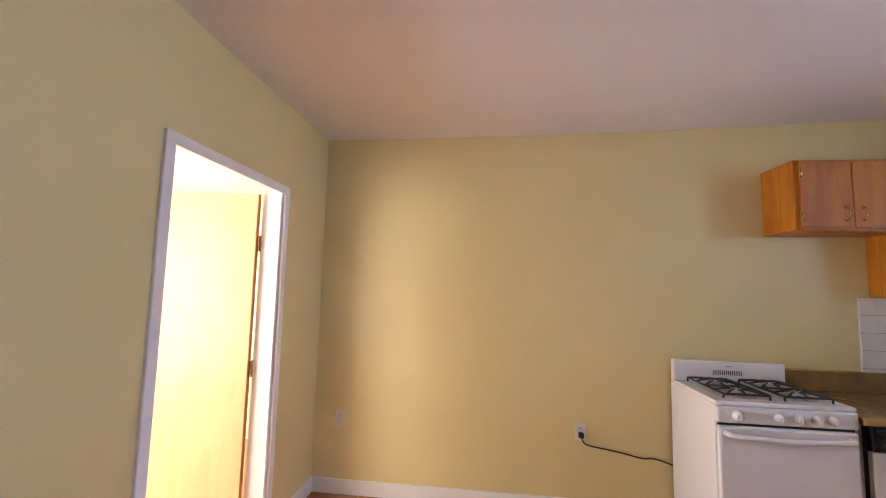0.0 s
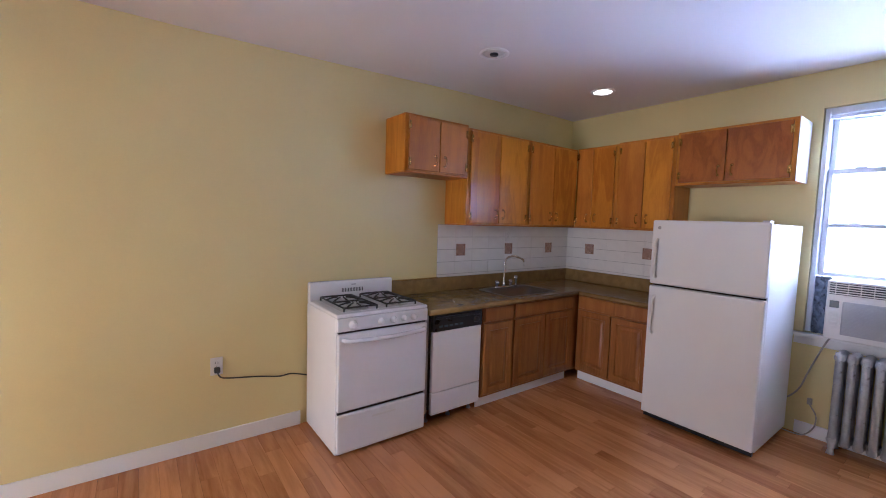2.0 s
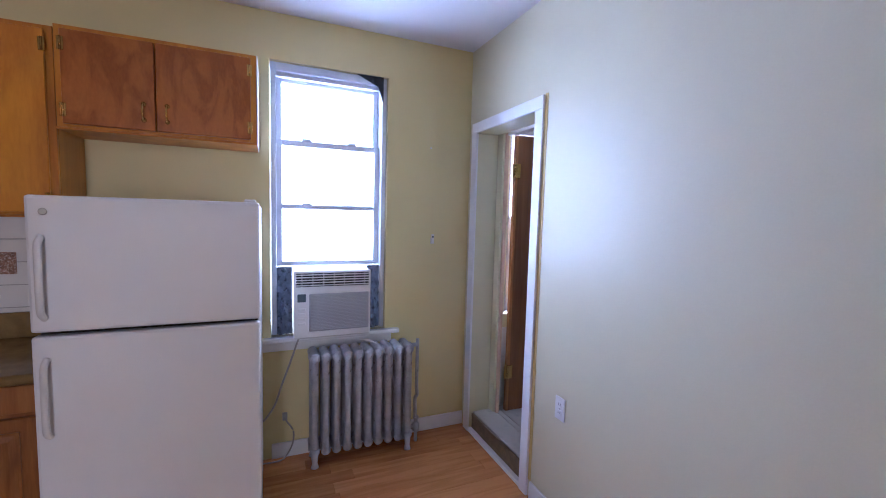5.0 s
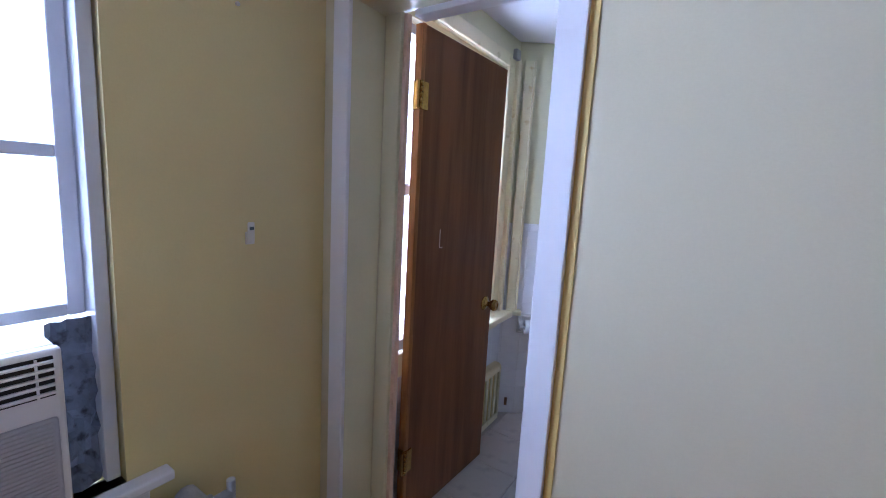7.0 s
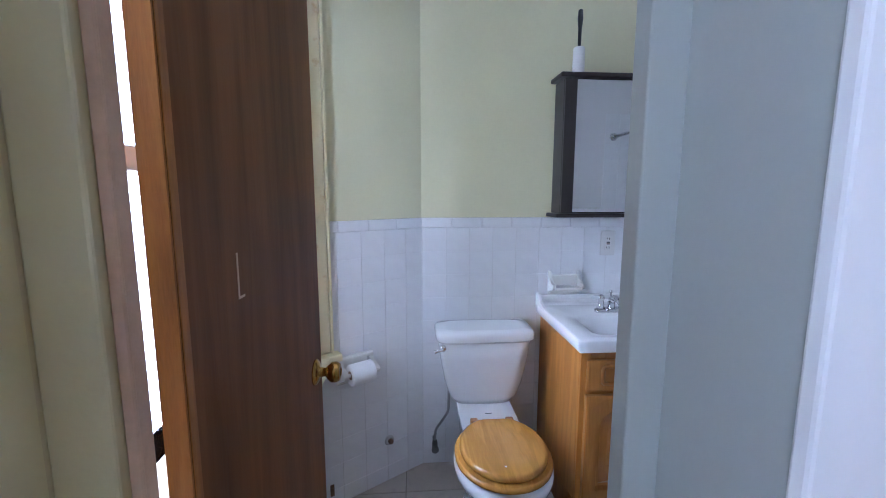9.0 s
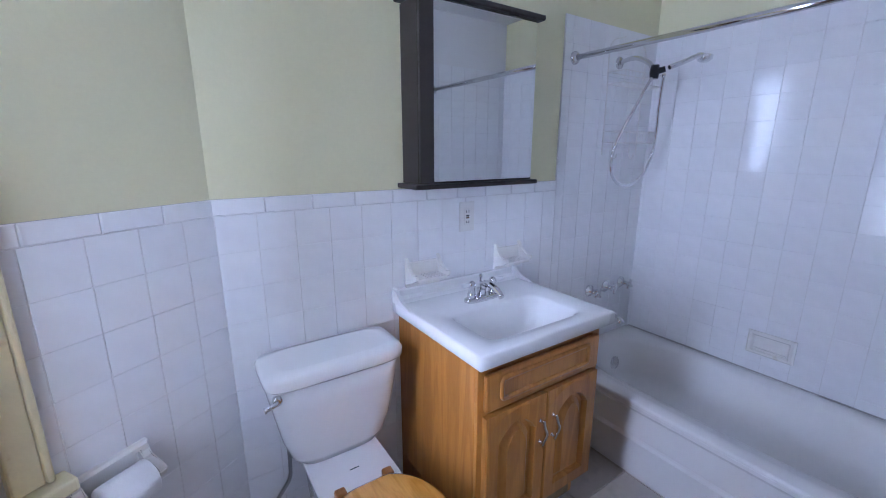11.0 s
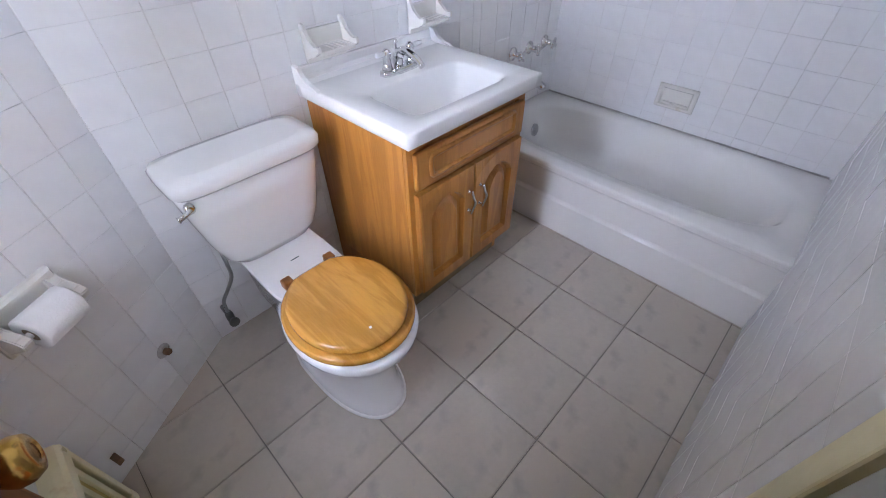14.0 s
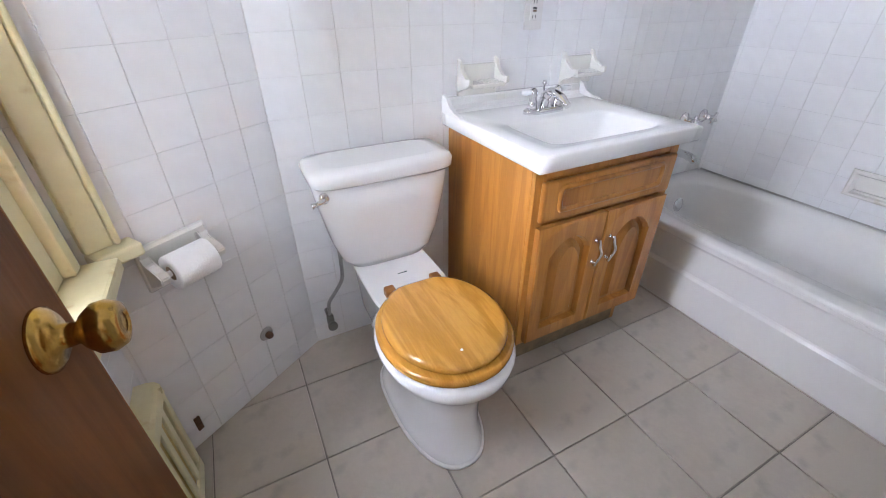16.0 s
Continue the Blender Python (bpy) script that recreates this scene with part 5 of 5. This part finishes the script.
gf = thing("wall_switch", pose(-1.49, S + 0.009, 1.284, 0, 0, 180), "white outlet plate with test buttons above the basin", "outlet")
part("plate", boxes((-0.038, -0.006, -0.062, 0.038, 0.0, 0.062), bevel=0.003), M_PLASTIC, gf)
rcp = part("receptacle", boxes((-0.017, -0.009, -0.034, 0.017, -0.005, 0.034), bevel=0.002), M_PLASTIC, gf)
part("test_button", boxes((-0.008, -0.011, -0.007, 0.008, -0.0085, -0.001), bevel=0.001), M_RUST, rcp)
part("reset_button", boxes((-0.008, -0.011, 0.001, 0.008, -0.0085, 0.007), bevel=0.001), M_BLACK, rcp)
for z in (-0.022, 0.022):
    for x in (-0.006, 0.006):
        part("slot", boxes((x - 0.0013, -0.0096, z - 0.005, x + 0.0013, -0.0088, z + 0.005)), M_BLACK, rcp)


def soap_holder(x, z, label, w=0.125):
    """A ceramic wall holder: back plate, sweeping side horns and a ribbed tray."""
    ob = thing("soap_holder", pose(x, S + 0.009, z), label, "soap dish", "ceramic holders")
    part("back_plate", boxes((-w / 2, 0, 0, w / 2, 0.012, 0.1), bevel=0.004), M_CERAMIC_OLD, ob)
    prof = [(0.0, 0.12), (0.014, 0.114), (0.03, 0.082), (0.062, 0.06), (0.088, 0.066), (0.088, 0.048), (0.06, 0.032), (0.02, 0.022), (0.0, 0.0)]
    for s in (-1, 1):
        bm = bmesh.new()
        loft(bm, [[Vector((xx, y, zz)) for y, zz in prof] for xx in (s * (w / 2 - 0.013), s * w / 2)], smooth=False)
        bmesh.ops.bevel(bm, geom=bm.edges[:], offset=0.002, segments=2, affect="EDGES")
        part("horn", bm, M_CERAMIC_OLD, ob)
    bm = boxes((-w / 2 + 0.0135, 0.0125, 0.034, w / 2 - 0.0135, 0.085, 0.048), bevel=0.004)
    for i in range(5):
        box(bm, -w / 2 + 0.025 + i * 0.017, 0.02, 0.0485, -w / 2 + 0.031 + i * 0.017, 0.08, 0.052, 0.001)
    part("tray", bm, M_CERAMIC_OLD, ob)


soap_holder(-1.272, 1.028, "white ceramic soap dish tiled in above the basin", 0.158)
soap_holder(-1.722, 1.028, "white ceramic cup holder tiled in above the basin", 0.155)

# paper holder on the slanting wall
dv = Vector((XE - DX, DY - S, 0)).normalized()
DANG = math.degrees(math.atan2(dv.y, dv.x))


def on_diagonal(d, z):
    """A pose on the slanting wall, d metres from its south corner: x along the wall, +y into the room."""
    return pose(DX + dv.x * d, S + dv.y * d, z, 0, 0, DANG)


LW = (Vector((XE, DY)) - Vector((DX, S))).length
part("corner_casing", boxes((LW - 0.085, 0.001, 0.861, LW - 0.03, 0.026, HB - 0.11), bevel=0.004), M_CREAM, bw, m=on_diagonal(0, 0))
part("corner_bead", boxes((LW - 0.099, 0.001, 0.861, LW - 0.0855, 0.034, HB - 0.11), bevel=0.005), M_CREAM, bw, m=on_diagonal(0, 0))
part("stool_return", boxes((LW - 0.125, 0.001, 0.826, LW - 0.03, 0.06, 0.859), bevel=0.007), M_CREAM, bw, m=on_diagonal(0, 0))
tp = thing("paper_holder", on_diagonal(0.37, 0.765) @ pose(0, 0.009, 0), "white ceramic toilet paper holder on the slanting wall", "paper holder")
bm = bmesh.new()
loft(bm, [[Vector((x, y, z)) for x, z in ((-w, -h), (w, -h), (w, h), (-w, h))] for w, h, y in ((0.088, 0.06, 0.0), (0.088, 0.06, 0.012), (0.082, 0.054, 0.02), (0.066, 0.044, 0.02), (0.06, 0.038, 0.004))], smooth=False)
part("back_plate", bm, M_CERAMIC_OLD, tp)
for s in (-1, 1):
    bm = bmesh.new()
    prof = [(0.0, 0.055), (0.012, 0.05), (0.03, 0.02), (0.07, 0.012), (0.085, 0.0), (0.08, -0.018), (0.05, -0.025), (0.012, -0.05), (0.0, -0.055)]
    loft(bm, [[Vector((xx, y, z)) for y, z in prof] for xx in (s * 0.062, s * 0.085)], smooth=False)
    bmesh.ops.bevel(bm, geom=bm.edges[:], offset=0.003, segments=2, affect="EDGES")
    part("arm", bm, M_CERAMIC_OLD, tp)
bm = bmesh.new()
tube(bm, [(-0.066, 0.064, -0.004), (0.066, 0.064, -0.004)], 0.008, 12)
part("roller", bm, M_PLASTIC, tp)
roll = thing("toilet_roll", on_diagonal(0.37, 0.76) @ pose(0, 0.073, 0), "half-used white toilet paper roll on its holder", "toilet paper")
bm = bmesh.new()
m0 = pose(0, 0, 0, 0, 90, 0)
lathe(bm, [(0.02, -0.052), (0.044, -0.052), (0.0455, -0.049), (0.0455, 0.049), (0.044, 0.052), (0.02, 0.052), (0.0195, 0.05), (0.0195, -0.05)], 32, m0)
part("paper", bm, M_PAPER, roll)
part("core", lathe(bmesh.new(), [(0.0194, -0.051), (0.0194, 0.051)], 24, m0), M_DARK_BROWN, roll, "dark cardboard core")
pc = thing("capped_pipe", on_diagonal(0.2, 0.348) @ pose(0, 0.008, 0), "rusty capped pipe stub in the tile", "pipe")
bm = bmesh.new()
lathe(bm, [(0.026, 0), (0.024, 0.004), (0.016, 0.008)], 14, pose(0, 0, 0, -90))
part("escutcheon", bm, M_BURNER, pc)
bm = bmesh.new()
lathe(bm, [(0.012, 0.006), (0.012, 0.022), (0.009, 0.026)], 8, pose(0, 0, 0, -90))
part("cap", bm, M_RUST, pc)
bm = boxes((-0.006, 0.0, -0.03, 0.012, 0.006, 0.025), bevel=0.002)
solid("wall_patch", bm, M_RUST, "dark broken tile hole near the floor", "hole", m=on_diagonal(0.49, 0.225) @ pose(0, 0.008, 0))

# bathtub
tub = thing("bathtub", pose(XT + 0.002, S + 0.002, FB), "white enamelled alcove bathtub with a recessed apron", "bathtub")
BW, BL, BH = XB - XT - 0.006, NB - S - 0.004, 0.347
cx, cy = BW / 2, BL / 2
bm = bmesh.new()
loft(bm, [framed(cx, cy, BW / 2 - 0.001, BL / 2, BH - 0.03, 0, 18), framed(cx, cy, BW / 2, BL / 2, BH - 0.012, 0, 18), framed(cx, cy, BW / 2 - 0.004, BL / 2, BH - 0.003, 0, 18), framed(cx, cy, BW / 2 - 0.012, BL / 2 - 0.004, BH, 0, 18), framed(cx - 0.018, cy, BW / 2 - 0.085, BL / 2 - 0.07, BH - 0.003, 3.6, 18), framed(cx - 0.018, cy, BW / 2 - 0.098, BL / 2 - 0.088, BH - 0.025, 3.5, 18), framed(cx - 0.018, cy - 0.02, BW / 2 - 0.125, BL / 2 - 0.15, 0.16, 3.2, 18), framed(cx - 0.018, cy - 0.03, BW / 2 - 0.16, BL / 2 - 0.22, 0.09, 3.0, 18), framed(cx - 0.018, cy - 0.03, BW / 2 - 0.25, BL / 2 - 0.4, 0.075, 2.6, 18)], cap=False)
bm.faces.new(bm.verts[-72:])
part("basin", bm, M_TUB, tub)
bm = bmesh.new()
ap = [(-0.03, 0.0), (0.004, 0.0), (0.004, 0.165), (-0.003, 0.176), (-0.006, 0.184), (-0.006, BH - 0.045), (-0.003, BH - 0.038), (0.001, BH - 0.032), (0.001, BH - 0.016), (-0.03, BH - 0.016)]
loft(bm, [[Vector((BW + a, y, z)) for a, z in ap] for y in (0.0, BL)], smooth=False)
part("apron", bm, M_TUB, tub)
bm = bmesh.new()
lathe(bm, [(0.035, 0), (0.034, 0.005), (0.01, 0.007)], 20, pose(cx, 0.175, 0.27, -80))
part("overflow", bm, M_CHROME, tub, "chrome overflow plate")
bm = bmesh.new()
tube(bm, [(0.002, 0.02, BH + 0.002), (0.002, BL - 0.02, BH + 0.002)], 0.006, 8)
part("caulk_bead", bm, M_GROUT, tub, "grey mouldy sealant line")

tv = thing("shower_valve", pose(-2.5, S + 0.009, 0.79), "chrome three-handle tub valve set", "tap")
for i in range(3):
    bm = bmesh.new()
    x = (i - 1) * 0.145
    lathe(bm, [(0.034, 0), (0.032, 0.006), (0.018, 0.012), (0.015, 0.03), (0.012, 0.05)], 18, pose(x, 0, 0, -90))
    esc = part("escutcheon", bm, M_CHROME, tv)
    bm = bmesh.new()
    for k in range(4):
        a = math.pi / 2 * k + 0.5 + i
        tube(bm, [(x, 0.058, 0), (x + 0.03 * math.cos(a), 0.06, 0.03 * math.sin(a))], [0.009, 0.0075], 10)
    lathe(bm, [(0.013, 0.045), (0.014, 0.066), (0.008, 0.07)], 12, pose(x, 0, 0, -90))
    part("cross_handle", bm, M_CHROME, tv)
bm = bmesh.new()
tube(bm, smooth_path([(-2.5, S + 0.009, 0.625), (-2.5, S + 0.08, 0.625), (-2.5, S + 0.12, 0.615), (-2.5, S + 0.13, 0.6)], 4), [0.02] * 12 + [0.017], 14)
solid("tub_spout", bm, M_CHROME, "chrome tub spout on the tiled end wall", "tap")

sh = thing("hand_shower", pose(-2.44, S + 0.009, 1.98), "chrome shower arm with a hanging hand shower hose", "shower")
bm = bmesh.new()
lathe(bm, [(0.03, 0), (0.028, 0.005), (0.012, 0.01)], 16, pose(0, 0, 0, -90))
tube(bm, smooth_path([(0, 0.0, 0.0), (0, 0.08, 0.01), (0, 0.15, -0.02), (0, 0.18, -0.05)], 5), 0.011, 12)
part("shower_arm", bm, M_CHROME, sh)
bm = bmesh.new()
lathe(bm, [(0.018, -0.03), (0.022, 0.0), (0.018, 0.03)], 14, pose(0.0, 0.19, -0.07))
tube(bm, [(0, 0.19, -0.07), (-0.02, 0.23, -0.06)], 0.014, 10)
part("diverter", bm, M_BLACK, sh, "dark hose bracket")
bm = bmesh.new()
tube(bm, smooth_path([(-0.03, 0.24, -0.055), (-0.09, 0.27, -0.03), (-0.16, 0.3, 0.0), (-0.2, 0.31, 0.0)], 4), [0.011] * 8 + [0.014] * 5, 12)
lathe(bm, [(0.018, 0.0), (0.032, 0.012), (0.034, 0.03), (0.02, 0.034)], 18, pose(-0.2, 0.31, -0.025))
part("shower_head", bm, M_CHROME, sh)
bm = bmesh.new()
tube(bm, smooth_path([(0.01, 0.19, -0.09), (0.07, 0.17, -0.2), (0.16, 0.13, -0.4), (0.15, 0.11, -0.52), (0.07, 0.1, -0.59), (-0.04, 0.1, -0.6), (-0.14, 0.11, -0.54), (-0.175, 0.13, -0.4), (-0.09, 0.18, -0.2), (-0.03, 0.22, -0.08)], 8), 0.0075, 10)
part("hose", bm, M_CHROME, sh, "ribbed metal hose")
cd = thing("shower_caddy", pose(-2.5, S + 0.012, 1.53), "white wire shower caddy with two baskets", "caddy")
bm = bmesh.new()
for x in (-0.15, 0.15):
    tube(bm, smooth_path([(x, 0.004, 0.0), (x, 0.004, 0.3), (x, 0.004, 0.52), (x * 0.3, 0.01, 0.57)], 4), 0.0032, 8)
part("frame", bm, M_PLASTIC, cd)
for z in (0.06, 0.34):
    bm = bmesh.new()
    for zz in (z, z + 0.055):
        tube(bm, [(-0.16, 0.006, zz), (0.16, 0.006, zz), (0.16, 0.1, zz), (-0.16, 0.1, zz)], 0.0028, 8, close=True)
    for i in range(12):
        x = -0.16 + 0.029 * i
        tube(bm, [(x, 0.1, z + 0.055), (x, 0.1, z), (x, 0.006, z)], 0.0018, 6)
    part("basket", bm, M_PLASTIC, cd)
for x in (-0.075, 0.075):
    bm = bmesh.new()
    tube(bm, smooth_path([(x, 0.01, 0.06), (x, 0.014, 0.0), (x, 0.03, -0.02), (x, 0.04, 0.005)], 4), 0.0028, 8)
    part("hook", bm, M_PLASTIC, cd)
rod = thing("shower_rod", Matrix(), "chrome shower curtain rod across the bathtub", "rod")
bm = bmesh.new()
tube(bm, [(-2.1, S + 0.012, 1.965), (-2.1, NB - 0.012, 1.965)], 0.0125, 14)
part("tube", bm, M_CHROME, rod)
for y, a in ((S + 0.009, -90), (NB - 0.009, 90)):
    bm = bmesh.new()
    lathe(bm, [(0.03, 0), (0.028, 0.008), (0.016, 0.02)], 18, pose(-2.1, y, 1.965, a))
    part("flange", bm, M_CHROME, rod)
sd = thing("wall_soap_dish", pose(XT + 0.009, -0.942, 0.643, 0, 0, -90) @ Matrix.Diagonal((1.12, 1.0, 0.84, 1)), "recessed white ceramic soap dish above the bathtub", "soap dish")
bm = bmesh.new()
loft(bm, [[Vector((x, y, z)) for x, z in ((-w, -h), (w, -h), (w, h), (-w, h))] for w, h, y in ((0.085, 0.068, 0.0), (0.085, 0.068, 0.008), (0.078, 0.06, 0.016), (0.068, 0.05, 0.016), (0.06, 0.042, 0.004))], smooth=False)
part("frame", bm, M_CERAMIC_OLD, sd)
part("ledge", boxes((-0.058, 0.003, -0.04, 0.058, 0.018, -0.028), bevel=0.004), M_CERAMIC_OLD, sd)

# ---- pieces of floors and walls ----


def piece_mesh(w, h, t, mat, bevel=0.0015):
    """One tile or plank: w by h in x and z, t thick towards +y, with eased front edges."""
    bm = bmesh.new()
    loft(bm, [[Vector((x, y, z)) for x, z in ((a, a), (w - a, a), (w - a, h - a), (a, h - a))] for a, y in ((0, 0), (0, t - bevel), (bevel, t))], smooth=False)
    bm.faces.ensure_lookup_table()
    return finish(bm, mat)


MESHES = {}


def shared(w, h, t, mat, bevel=0.0015):
    key = (round(w, 4), round(h, 4), round(t, 4), mat.name, bevel)
    if key not in MESHES:
        MESHES[key] = piece_mesh(w, h, t, mat, bevel)
    return MESHES[key]


def tile_run(parent, m, length, z0, z1, size, height, mat, gap=0.0004, thick=0.008, skip=None, start=0.0, limit=300, vgap=0.0026):
    """Tiles on a wall: m places the run's start, x along the wall and +y out of it. Rows count down from z1. Past the limit they join into one part."""
    count, rest = 0, bmesh.new()
    z = z1
    while z > z0 + 0.02:
        h = min(height, z - z0)
        x = -start
        while x < length - 0.004:
            a, b = max(0.0, x), min(length, x + size)
            if b - a > 0.012 and not (skip and skip((a + b) / 2, z - h / 2)):
                w = b - a - (vgap or gap)
                jit = random.uniform(-0.0006, 0.0006)
                if count < limit:
                    ob = part("tile", shared(w, h - gap, thick, mat, 0.0006), None, parent, m=m @ pose(a + (vgap or gap) / 2, jit, z - h + gap / 2, random.uniform(-0.15, 0.15), 0, random.uniform(-0.2, 0.2)))
                else:
                    box(rest, a + gap / 2, 0, z - h + gap / 2, b - gap / 2, thick + jit, z - gap / 2, m=m)
                count += 1
            x += size
        z -= height
    if count > limit:
        tagged(part("tile_field", rest, mat, parent, "rest of the wall's tiles"), kind="stuff")
    else:
        rest.free()


def bed(parent, m, length, z0, z1, mat, name="grout"):
    """The mortar that shows in the joints."""
    part(name, boxes((0, 0, z0, length, 0.0058, z1)), mat, parent, m=m)


CAP0, CAP1 = 1.362, 1.413
TOP = 2.14


def cap_run(parent, m, length):
    n = max(1, round(length / 0.15))
    w = length / n
    for i in range(n):
        bm_key = shared(w - 0.001, CAP1 - CAP0 - 0.003, 0.011, M_TILE, 0.003)
        part("cap_tile", bm_key, None, parent, m=m @ pose(i * w + 0.0015, 0, CAP0 + 0.0015))


# south bathroom wall: wainscot, then full height round the bathtub


def wall_frame(x, y, along, out):
    """x along the wall, y out of it; keeps a right-handed frame by running along the proper way."""
    ax, ay = Vector((*along, 0)), Vector((*out, 0))
    az = Vector((0, 0, 1))
    return Matrix(((ax.x, ay.x, 0, x), (ax.y, ay.y, 0, y), (0, 0, 1, 0), (0, 0, 0, 1)))


# right-handed frames: along x out = z
ms1 = wall_frame(XB, S, (1, 0), (0, 1))
bed(wall_bs, ms1, DX - XB, FB, CAP1 - 0.003, M_GROUT_W)
tile_run(wall_bs, ms1, DX - XB, FB, CAP0, T, T, M_TILE, start=0.0275, limit=280)
cap_run(wall_bs, ms1, DX - XB)
ms2 = wall_frame(XT, S, (1, 0), (0, 1))
bed(wall_bs, ms2, XB - XT, FB + 0.335, TOP, M_GROUT_W)
tile_run(wall_bs, ms2, XB - XT, FB + 0.335, TOP, T, T, M_TILE, limit=300)
# west wall
mw = wall_frame(XT, NB, (0, -1), (1, 0))
bed(wall_bw, mw, NB - S, FB + 0.335, TOP, M_GROUT_W)
tile_run(wall_bw, mw, NB - S, FB + 0.34, TOP, T, T, M_TILE, start=0.03)
# slanting wall
md = on_diagonal(0, 0)
bed(wall_bd, md, LW, FB, CAP1 - 0.003, M_GROUT_W)
tile_run(wall_bd, md, LW, FB, CAP0, T, T, M_TILE, start=0.02)
cap_run(wall_bd, md, LW)
# east wall below the window
east = thing("tile_east", Matrix(), "white tiles under the bathroom window", "wall tiles", kind="structure")
me2 = Matrix(((0, -1, 0, XE), (1, 0, 0, DY), (0, 0, 1, 0), (0, 0, 0, 1)))
bed(east, me2, NB - DY, FB, 0.755, M_GROUT_W)
tile_run(east, me2, NB - DY, FB, 0.755, T, T, M_TILE)
# north wall: wainscot beside the door, full height at the bathtub
north = thing("tile_north", Matrix(), "white tiles on the bathroom side of the door wall", "wall tiles", kind="structure")
mn = Matrix(((-1, 0, 0, -0.86), (0, -1, 0, NB), (0, 0, 1, 0), (0, 0, 0, 1)))
bed(north, mn, -0.86 - XB, FB, CAP1 - 0.003, M_GROUT_W)
tile_run(north, mn, -0.86 - XB, FB, CAP0, T, T, M_TILE)
cap_run(north, mn, -0.86 - XB)
mn2 = Matrix(((-1, 0, 0, XB), (0, -1, 0, NB), (0, 0, 1, 0), (0, 0, 0, 1)))
bed(north, mn2, XB - XT, FB + 0.335, TOP, M_GROUT_W)
tile_run(north, mn2, XB - XT, FB + 0.34, TOP, T, T, M_TILE, limit=170)
solid("wall_bathroom_north", boxes((XT, NB - 0.006, TOP, XB, NB, HB), (XB, NB - 0.006, CAP1, -0.9, NB, HB)), M_CEIL, "white painted wall above the bathroom tiles", "wall", kind="structure")
casing_b = thing("door_casing_inside", Matrix(), "cream casing on the bathroom side", "door trim", kind="structure")
part("leg", boxes((-0.9, NB - 0.018, FB, -0.846, NB, 2.2), bevel=0.004), M_CREAM, casing_b)

# bathroom floor tiles
FT = 0.308
for i in range(-6, 8):
    for j in range(-5, 6):
        x0, y0 = -1.406 + i * FT, -0.859 + j * FT
        x0c, x1c = max(x0, XT + 0.7), min(x0 + FT, XE)
        y0c, y1c = max(y0, S), min(y0 + FT, NB)
        if x1c - x0c > 0.02 and y1c - y0c > 0.02:
            # the slanting corner is under the wall there
            g = 0.004
            m = Matrix(((1, 0, 0, x0c + g / 2), (0, 0, 1, y0c + g / 2), (0, 1, 0, FB - 0.006), (0, 0, 0, 1)))
            me_ = shared(x1c - x0c - g, y1c - y0c - g, 0.006, M_TILE_F)
            part("tile", me_, None, bath_floor, m=m)
for x0c, x1c in ((-0.81, -0.49), (-0.485, -0.165)):
    part("tile", shared(x1c - x0c, 0.02, 0.006, M_TILE_F), None, bath_floor, m=Matrix(((1, 0, 0, x0c), (0, 0, 1, NB + 0.0), (0, 1, 0, FB - 0.006), (0, 0, 0, 1))))

# kitchen backsplash: rows of wide tiles with a few picture tiles
KH, KW = 0.1165, 0.215
splash = thing("backsplash", Matrix(), "white kitchen wall tiles with brown picture tiles", "wall tiles", kind="structure")
mA = Matrix(((-1, 0, 0, -0.001), (0, -1, 0, YA), (0, 0, 1, 0), (0, 0, 0, 1)))
mB = Matrix(((0, -1, 0, 0.0), (1, 0, 0, 2.2), (0, 0, 1, 0), (0, 0, 0, 1)))
decoA, decoB = (0.35, 1.0, 1.65), (3.27 - 2.2, 2.60 - 2.2)
for m, length, decos in ((mA, 1.925, decoA), (mB, 1.38, decoB)):
    part("grout", boxes((0, 0, 1.045, length, 0.0045, 1.538)), M_GROUT, splash, m=m)
    tile_run(splash, m, length, 1.0455, 1.537, KW, KH, M_TILE_K, gap=0.004, thick=0.007, vgap=0.0008)
    for d in decos:
        part("picture_tile", shared(0.112, 0.112, 0.009, M_DECO), None, splash, "brown patterned picture tile", m=m @ pose(d - 0.056, 0.0, 1.243))

# laminate floor planks, running across the room from north to south
x = XW - 0.12
while x < -0.002:
    w = min(0.0967, -x)
    y = -random.uniform(0.0, 0.85)
    while y < YA:
        ya, yb = max(0.0, y), min(YA, y + 0.9)
        if yb - ya > 0.03 and w > 0.01:
            m = Matrix(((1, 0, 0, x + 0.0005), (0, 0, 1, ya + 0.0005), (0, 1, 0, -0.012), (0, 0, 0, 1)))
            part("plank", shared(w - 0.001, yb - ya - 0.001, 0.012, M_FLOOR, 0.0008), None, floor, m=m)
        y += 0.9
    x += 0.0967
